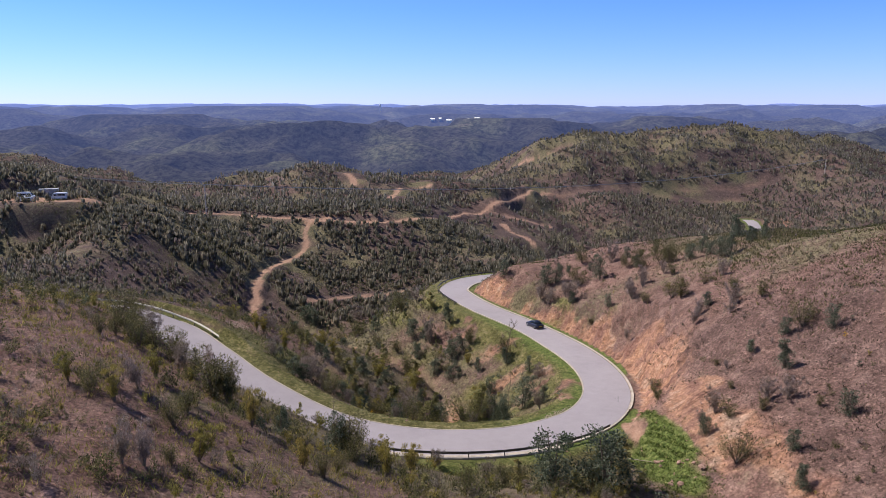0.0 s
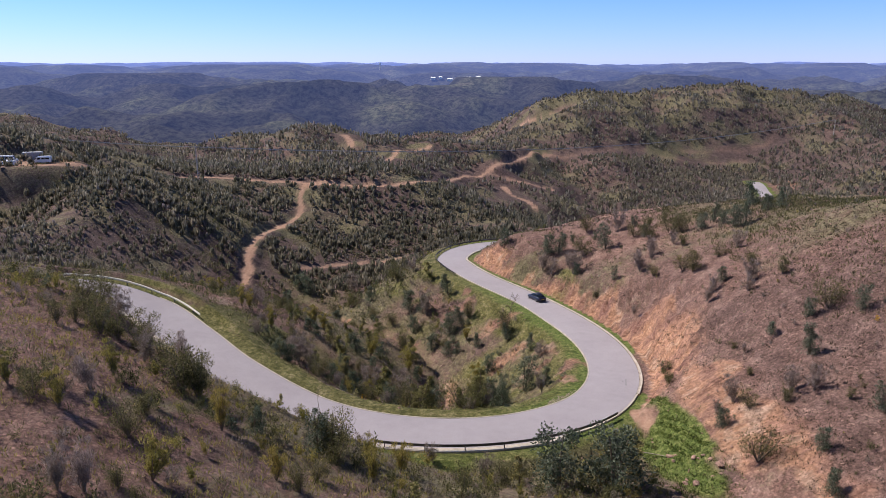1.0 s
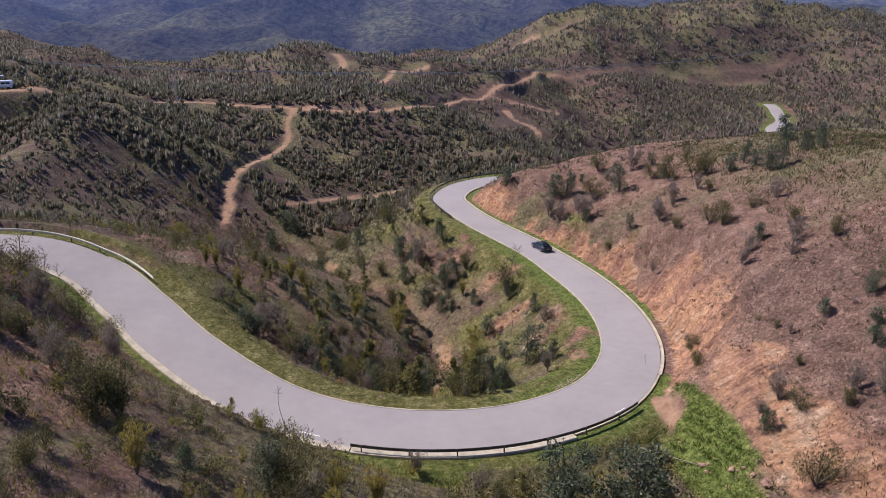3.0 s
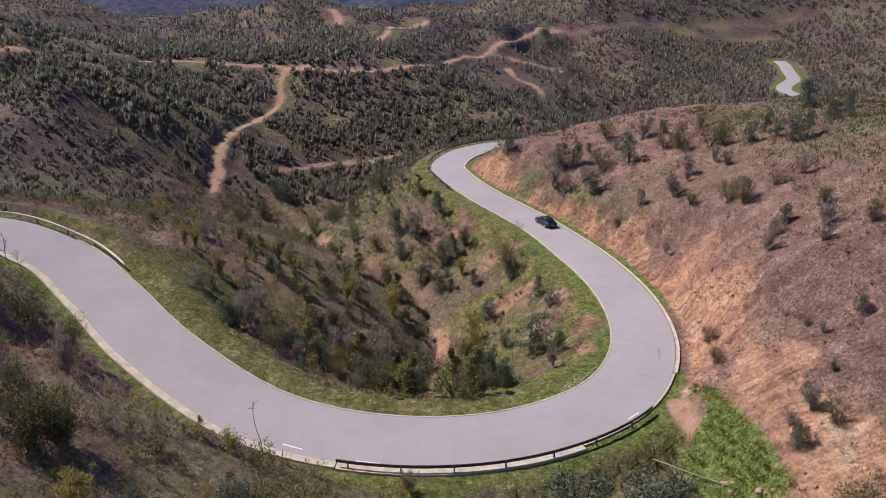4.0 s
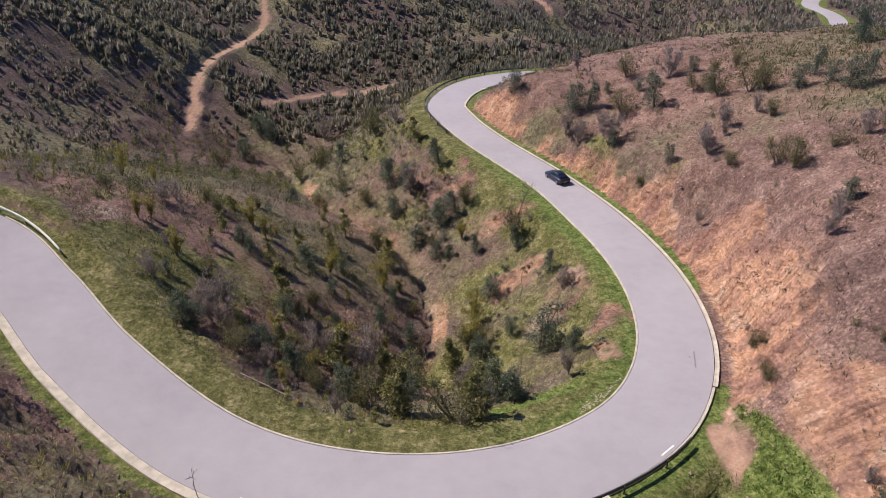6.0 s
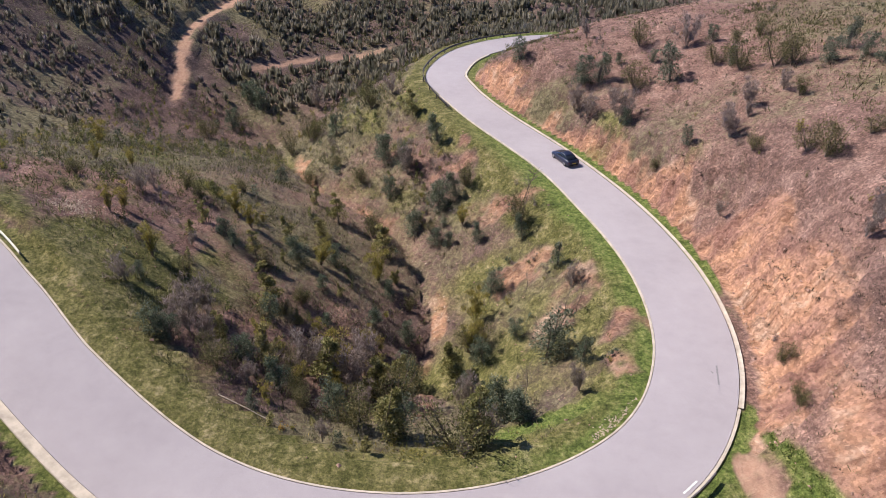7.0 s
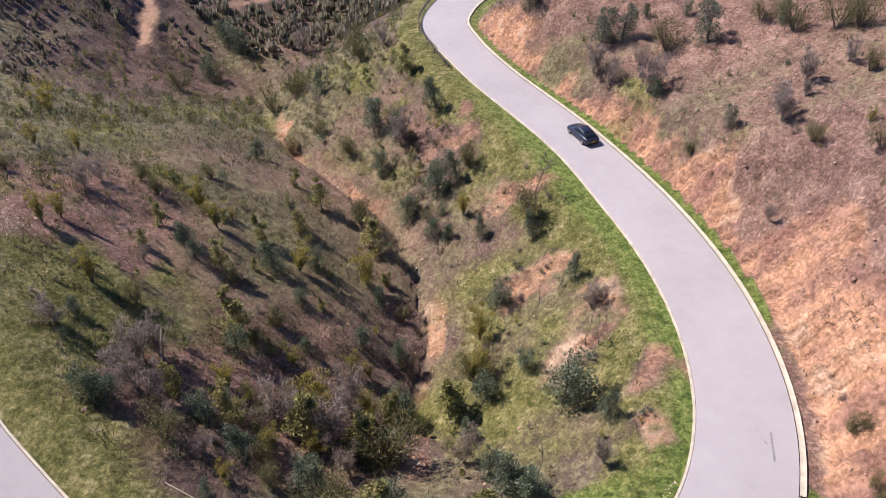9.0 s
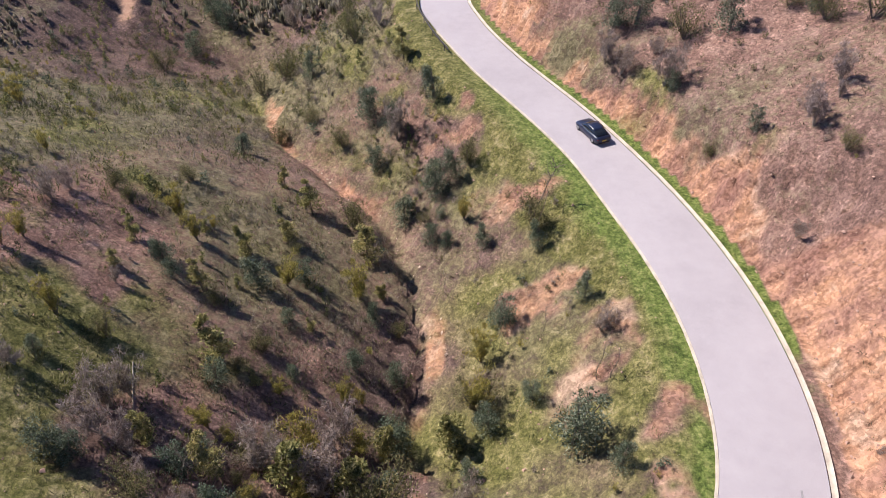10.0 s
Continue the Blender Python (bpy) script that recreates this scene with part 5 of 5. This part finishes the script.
def boulder(x, y, size, mat=STONE):
    bm = bmesh.new()
    bmesh.ops.create_icosphere(bm, subdivisions=2, radius=0.5)
    facets = [Vector((math.sin(3.1 * q + x), math.cos(2.3 * q + y), math.sin(1.7 * q + x * y))).normalized() for q in range(7)]   # broken flat sides
    r2 = random.Random(int(x * 97 + y * 31))
    for v in bm.verts:
        n = noise.noise(v.co * 2.3 + Vector((x, y, 0))) * 0.5
        for f_ in facets:
            v.co -= f_ * max(0.0, v.co.dot(f_) - 0.30)
        v.co = v.co * (1 + n) * size * 1.15
        v.co.z *= 0.7
    me = bpy.data.meshes.new("boulder")
    bm.to_mesh(me)
    bm.free()
    me.materials.append(mat)
    ob = tagged(new("boulder", me), "rough orange-brown boulder fallen from the cutting", "rock", group="boulders below the cutting")
    ob.matrix_basis = pose(x, y, at(x, y) + size * 0.16, 0, 0, r2.uniform(0, 360))
    return ob


for k in range(16):
    boulder(26.6 + random.uniform(-1.6, 2.4), 76.5 + random.uniform(-4, 3.5), random.uniform(0.25, 0.75))


def bare_tree(x, y, height, lean_x, lean_y, label, twigs=9, thick=0.05):
    r2 = random.Random(int(x * 53 + y * 7))
    thing = tagged(new("bare_tree"), label, "tree", group="leafless saplings by the road")
    thing.location = (x, y, at(x, y) - 0.1)
    pts = [Vector((lean_x * (u ** 1.4) + 0.12 * math.sin(7 * u + x), lean_y * u ** 1.4, height * u)) for u in np.linspace(0, 1, 8)]
    part("trunk", mesh_from("trunk", *tube(pts, thick, thick * 0.25, 6), BARK), None, thing)
    for k in range(twigs):
        u = r2.uniform(0.5, 1.0) if twigs > 5 else r2.uniform(0.8, 1)
        p = pts[min(7, int(u * 7))]
        d = Vector((r2.uniform(-1, 1), r2.uniform(-1, 1), r2.uniform(0.3, 1.2))) * height * 0.16
        branch = [p, p + d * 0.5 + Vector((0, 0, 0.05)), p + d]
        sub = [tube([tuple(v) for v in branch], thick * 0.45, thick * 0.14, 4)]
        for _ in range(3):
            e = d + Vector((r2.uniform(-1, 1), r2.uniform(-1, 1), r2.uniform(0, 1))) * height * 0.07
            sub.append(tube([tuple(p + d * 0.5), tuple(p + e)], thick * 0.25, thick * 0.1, 3))
        part("branch", mesh_from("branch", *join(sub), BARK), None, thing)
    return thing


bare_tree(11.9, 134.9, 6.8, 2.4, 0.6, "leaning leafless tree beside the road", 11, 0.09)
bare_tree(-12.4, 79.2, 5.4, -0.4, 0.3, "thin crooked leafless sapling below the road", 4, 0.045)
bare_tree(15.1, 114.3, 4.2, 0.1, 0.1, "thin upright leafless sapling on the valley slope", 5, 0.04)
bare_tree(16.2, 114.0, 4.0, 0.2, 0.0, "thin upright leafless sapling on the valley slope", 5, 0.04)
bare_tree(9.6, 100.2, 5.6, -0.1, 0.2, "tall thin leafless sapling on the valley slope", 7, 0.045)
bare_tree(-47.5, 107.6, 4.4, 0.3, -0.2, "thin leafless sapling beside the concrete gutter", 9, 0.05)
bare_tree(-44.4, 104.9, 4.0, -0.2, 0.1, "thin leafless sapling beside the concrete gutter", 9, 0.045)
bare_tree(11.8, 121.3, 3.6, 0.1, 0.2, "thin upright leafless sapling on the valley slope", 6, 0.04)
bare_tree(-13.5, 104.0, 5.0, -0.6, 0.1, "grey leafless sapling among the scrub", 8, 0.045)


def log(x0, y0, x1, y1, r):
    a, b = Vector((x0, y0, at(x0, y0) + r)), Vector((x1, y1, at(x1, y1) + r))
    pts = [a.lerp(b, u) + Vector((0, 0, 0.03 * math.sin(9 * u))) for u in np.linspace(0, 1, 7)]
    for p in pts:
        p.z = max(p.z, at(p.x, p.y) + r * 0.8)
    ob = new("fallen_trunk", mesh_from("fallen_trunk", *tube([tuple(p) for p in pts], r, r * 0.5, 7), PALE_BARK))
    return tagged(ob, "thin pale fallen tree trunk lying on the slope", "log", group="fallen trunks on the slopes")


log(21.0, 84.6, 25.2, 79.6, 0.07)
log(-15.4, 97.9, -10.2, 95.5, 0.055)
log(-20.8, 113.5, -19.6, 109.4, 0.06)
put_plant("broom", -9.2, 95.4, 0.9)
for x, y, hgt in ((48.5, 84.0, 0.9), (-9.8, 95.0, 0.8), (38.9, 167.0, 0.9)):
    gm = mesh_from("flowering_gorse", *plant("olive", int(x * 10) % 97, 160)[1], GORSE)
    ob = tagged(new("gorse_bush", gm), "small gorse bush in bright yellow flower", "shrub", group="yellow gorse bushes")
    ob.matrix_basis = pose(x, y, at(x, y), 0, 0, 30) @ Matrix.Diagonal((hgt * 1.3, hgt * 1.3, hgt, 1))

xs = lots(14.0, 18.6, 420)
ys = 93.6 + (xs - 14.0) * 0.95 + 0.55 * rng.normal(size=420)
h_, m_ = ground(xs, ys, full=True)
ok = (m_["road"] > HALF + 0.35) & (m_["road"] < HALF + 1.7)
stones("edge_rubble", xs[ok], ys[ok], lots(0.05, 0.2, int(ok.sum())), PALE_STONE, "pale broken rubble along the road edging")
xs, ys = -35.6 + 1.3 * rng.normal(size=900), 120.2 + 1.0 * rng.normal(size=900)
stones("white_scree", xs, ys, lots(0.03, 0.20, 900), PALE_STONE, "pale scree on the grassy shoulder")


# ---- vehicles ----
CAR_PAINT = simple("dark_navy_car_paint", (0.012, 0.016, 0.040), 0.34, 0.1, vary=0.1, size=1.0)
CAR_PAINT.node_tree.nodes["Principled BSDF"].inputs["Coat Weight"].default_value = 0.25
CAR_GLASS = simple("dark_car_glass", (0.012, 0.014, 0.018), 0.06, 0.0, vary=0.1, size=1.0)
RUBBER_AND_SHADE = simple("black_rubber_and_doorway_shade", (0.015, 0.015, 0.016), 0.8, vary=0.2, size=0.1)
ALLOY = simple("grey_alloy", (0.35, 0.35, 0.36), 0.35, 0.9, vary=0.1, size=0.2)
RED_LAMP = simple("red_lamp_lens", (0.22, 0.012, 0.012), 0.2, vary=0.1, size=0.2)
CLEAR_LAMP = simple("clear_lamp_lens", (0.62, 0.63, 0.65), 0.15, vary=0.1, size=0.2)
YELLOW_PLATE = simple("yellow_plate", (0.65, 0.48, 0.03), 0.5, vary=0.05, size=0.2)
VAN_WHITE = simple("white_van_paint", (0.78, 0.78, 0.78), 0.35, vary=0.05, size=0.6)
GREY_PANEL = simple("grey_corrugated_panel", (0.34, 0.34, 0.36), 0.6, 0.2, vary=0.2, size=0.8)


def loft(bm, stations, section):
    """Joins rings along x; each station is (x, bottom, top, half width), each ring point (share of width, share of height)."""
    rings = []
    for x, lo, hi, w in stations:
        pts = [(x, s * w, lo + (hi - lo) * u) for s, u in section]
        pts += [(x, -s * w, lo + (hi - lo) * u) for s, u in reversed(section)]
        rings.append([bm.verts.new(p) for p in pts])
    n = len(rings[0])
    for a, b in zip(rings, rings[1:]):
        for k in range(n):
            bm.faces.new((a[k], a[(k + 1) % n], b[(k + 1) % n], b[k]))
    bm.faces.new(rings[0][::-1]), bm.faces.new(rings[-1])
    bmesh.ops.recalc_face_normals(bm, faces=bm.faces[:])


def smooth_faces(ob):
    for p in ob.data.polygons:
        p.use_smooth = True
    return ob


def wheel(parent, x, y, r, width):
    bm = bmesh.new()
    bmesh.ops.create_cone(bm, cap_ends=True, segments=24, radius1=r, radius2=r, depth=width, matrix=Matrix.Translation((x, y, r)) @ Matrix.Rotation(radians(90), 4, "X"))
    bmesh.ops.bevel(bm, geom=[e for e in bm.edges if len(e.link_faces) == 2 and any(len(f.verts) > 4 for f in e.link_faces)], offset=0.03, segments=2, affect="EDGES")
    tyre = part("wheel", bm, RUBBER_AND_SHADE, parent)
    bm = bmesh.new()
    side = 1 if y > 0 else -1
    bmesh.ops.create_cone(bm, cap_ends=True, segments=20, radius1=r * 0.66, radius2=r * 0.6, depth=0.03, matrix=Matrix.Translation((x, y + side * (width / 2 + 0.008), r)) @ Matrix.Rotation(radians(-90 * side), 4, "X"))
    part("rim", bm, ALLOY, tyre, "grey alloy rim")


def coupe(m):
    car = tagged(new("car"), "dark navy sports coupe driving on the pale road", "car")
    sec = [(0.86, 0.0), (0.97, 0.18), (1.0, 0.45), (0.985, 0.72), (0.93, 0.9), (0.80, 1.0)]
    bm = bmesh.new()
    loft(bm, [(-2.32, 0.36, 0.74, 0.70), (-2.24, 0.28, 0.86, 0.82), (-1.95, 0.22, 0.97, 0.90), (-1.35, 0.2, 0.99, 0.935), (-0.5, 0.18, 0.95, 0.925), (0.5, 0.18, 0.92, 0.92),
              (1.15, 0.19, 0.90, 0.93), (1.7, 0.2, 0.82, 0.90), (2.1, 0.22, 0.70, 0.82), (2.28, 0.3, 0.58, 0.70)], sec)
    smooth_faces(part("body", bm, CAR_PAINT, car))
    bm = bmesh.new()
    loft(bm, [(-2.0, 0.90, 0.98, 0.72), (-1.45, 0.90, 1.20, 0.76), (-0.85, 0.90, 1.355, 0.78), (-0.1, 0.88, 1.395, 0.80), (0.35, 0.86, 1.33, 0.80), (0.85, 0.86, 1.10, 0.79), (1.22, 0.84, 0.90, 0.74)],
         [(1.0, 0.0), (0.97, 0.35), (0.86, 0.8), (0.74, 0.96), (0.4, 1.0)])
    smooth_faces(part("window", bm, CAR_GLASS, car, "dark tinted glass"))
    bm = bmesh.new()
    loft(bm, [(-1.2, 1.245, 1.295, 0.56), (-0.85, 1.32, 1.37, 0.60), (-0.1, 1.36, 1.41, 0.62), (0.25, 1.32, 1.37, 0.61)], [(1.0, 0.0), (1.0, 0.5), (0.7, 1.0)])
    smooth_faces(part("roof", bm, CAR_PAINT, car))
    for sx in (1.42, -1.42):
        for sy in (0.80, -0.80):
            wheel(car, sx, sy, 0.335, 0.24)
    for sy in (1, -1):
        bm = bmesh.new()
        box(bm, 2.10, sy * 0.60, 0.62, 0.26, 0.34, 0.10, 0.03)
        part("headlight", bm, CLEAR_LAMP, car)
        bm = bmesh.new()
        box(bm, -2.24, sy * 0.58, 0.74, 0.12, 0.42, 0.10, 0.03)
        part("taillight", bm, RED_LAMP, car)
        bm = bmesh.new()
        box(bm, 0.62, sy * 0.98, 0.95, 0.14, 0.20, 0.13, 0.04)
        part("mirror", bm, CAR_PAINT, car)
    bm = bmesh.new()
    box(bm, -2.33, 0, 0.56, 0.03, 0.50, 0.11, 0.008)
    part("number_plate", bm, YELLOW_PLATE, car, "plain yellow plate")
    bm = bmesh.new()
    box(bm, -2.30, 0, 0.34, 0.10, 1.30, 0.14, 0.03)
    part("bumper_trim", bm, RUBBER_AND_SHADE, car)
    car.matrix_basis = m @ Matrix.Diagonal((1.0, 1.06, 1.02, 1))
    return car


k = np.hypot(ROAD[:, 0] - 17.8, ROAD[:, 1] - 145.3).argmin()
d = ROAD[k + 1] - ROAD[k - 1]
ang, nrm = math.atan2(d[1], d[0]), np.array([d[1], -d[0]]) / math.hypot(d[0], d[1])
coupe(pose(ROAD[k, 0] + nrm[0] * 1.5, ROAD[k, 1] + nrm[1] * 1.5, ROAD[k, 2] + 0.035, 0, -math.degrees(math.atan2(d[2], math.hypot(d[0], d[1]))), math.degrees(ang)))


def van(m, label, length=5.2, high=2.3):
    thing = tagged(new("van"), label, "van", group="vans parked on the hilltop clearing")
    h = length / 2
    bm = bmesh.new()
    loft(bm, [(-h, 0.4, high - 0.1, 0.92), (-h + 0.15, 0.32, high, 0.97), (h * 0.3, 0.3, high, 0.98), (h * 0.52, 0.3, high - 0.12, 0.96), (h * 0.78, 0.3, 1.25, 0.94), (h - 0.1, 0.34, 1.0, 0.88), (h, 0.42, 0.8, 0.8)],
         [(0.9, 0.0), (1.0, 0.12), (1.0, 0.5), (0.94, 0.9), (0.82, 1.0)])
    part("body", bm, VAN_WHITE, thing)
    for sy in (1, -1):
        for cx, ln in ((h * 0.32, 0.9), (-h * 0.15, 1.1), (-h * 0.62, 1.1)):
            bm = bmesh.new()
            box(bm, cx, sy * 0.965, high * 0.70, ln, 0.05, 0.52, 0.02)
            part("window", bm, CAR_GLASS, thing)
    bm = bmesh.new()
    vs = [bm.verts.new(c) for c in ((h * 0.80, 0.78, 1.28), (h * 0.80, -0.78, 1.28), (h * 0.545, -0.78, high - 0.2), (h * 0.545, 0.78, high - 0.2))]
    f = bm.faces.new(vs)
    r = bmesh.ops.extrude_face_region(bm, geom=[f])
    bmesh.ops.translate(bm, vec=(0.05, 0, 0.03), verts=[v for v in r["geom"] if isinstance(v, bmesh.types.BMVert)])
    part("windscreen", bm, CAR_GLASS, thing)
    for sx in (h * 0.62, -h * 0.62):
        for sy in (0.85, -0.85):
            wheel(thing, sx, sy, 0.33, 0.2)
    thing.matrix_basis = m
    return thing


def stand(x, y, turn):
    return pose(x, y, at(x, y) + 0.02, 0, 0, turn)


van(stand(-127.8, 241.0, 195), "white panel van parked on the dirt clearing")
van(stand(-139.6, 242.8, 15), "white passenger van with dark windows on the clearing")
van(stand(-136.0, 236.0, 185), "small pale estate car parked on the clearing", 4.3, 1.55)


def container(x, y, turn):
    thing = tagged(new("site_container"), "grey corrugated steel site container on the clearing", "container")
    bm = bmesh.new()
    box(bm, 0, 0, 1.3, 6.0, 2.4, 2.6, 0.03)
    part("shell", bm, GREY_PANEL, thing)
    for k in range(18):
        bm = bmesh.new()
        box(bm, -2.8 + k * 0.33, -1.22, 1.3, 0.14, 0.06, 2.4)
        part("rib", bm, GREY_PANEL, thing)
    # solid black slab in place of the shade inside the doorway
    bm = bmesh.new()
    box(bm, -3.02, 0, 1.2, 0.06, 1.6, 2.1, 0.01)
    part("door", bm, RUBBER_AND_SHADE, thing, "black panel standing for the shaded inside of a doorway")
    thing.matrix_basis = stand(x, y, turn)
    return thing


container(-135.5, 249.5, 20)

# ---- power line ----
WOOD_POLE = simple("weathered_pole_wood", (0.46, 0.42, 0.38), 0.85, vary=0.25, size=0.5)
WIRE = simple("dull_aluminium_wire", (0.45, 0.44, 0.42), 0.5, 0.5, vary=0.1, size=1.0)


def pole(x, y, height):
    thing = tagged(new("power_pole"), "tall slender wooden power pole with a crossarm", "pole", group="poles of the power line")
    z = at(x, y)
    thing.location = (x, y, z)
    part("shaft", mesh_from("shaft", *tube([(0, 0, -0.4), (0, 0, height * 0.5), (0, 0, height)], 0.26, 0.17, 10), WOOD_POLE, True), None, thing)
    bm = bmesh.new()
    box(bm, 0, 0, height - 0.35, 0.16, 2.4, 0.16, 0.02)
    part("crossarm", bm, WOOD_POLE, thing)
    for s in (-1.1, 0, 1.1):
        bm = bmesh.new()
        bmesh.ops.create_cone(bm, cap_ends=True, segments=8, radius1=0.07, radius2=0.05, depth=0.3, matrix=Matrix.Translation((0, s, height - 0.12)))
        part("insulator", bm, CAR_GLASS, thing)
    return Vector((x, y, z + height))


def wire(a, b, sag):
    pts = [tuple(a.lerp(b, u) - Vector((0, 0, 4 * sag * u * (1 - u)))) for u in np.linspace(0, 1, 28)]
    tagged(new("power_cable", mesh_from("power_cable", *tube(pts, 0.05, 0.05, 4), WIRE)), "thin overhead power cable spanning the valley", "cable", group="cables of the power line")


tops = [pole(-232, 262, 11), pole(-95.7, 291.6, 12), pole(268, 512, 13)]
for a, b, sag in ((tops[0], tops[1], 3.0), (tops[1], tops[2], 9.0)):
    for s in (-1.1, 0.0, 1.1):
        wire(a + Vector((0, s, 0)), b + Vector((0, s, 0)), sag)
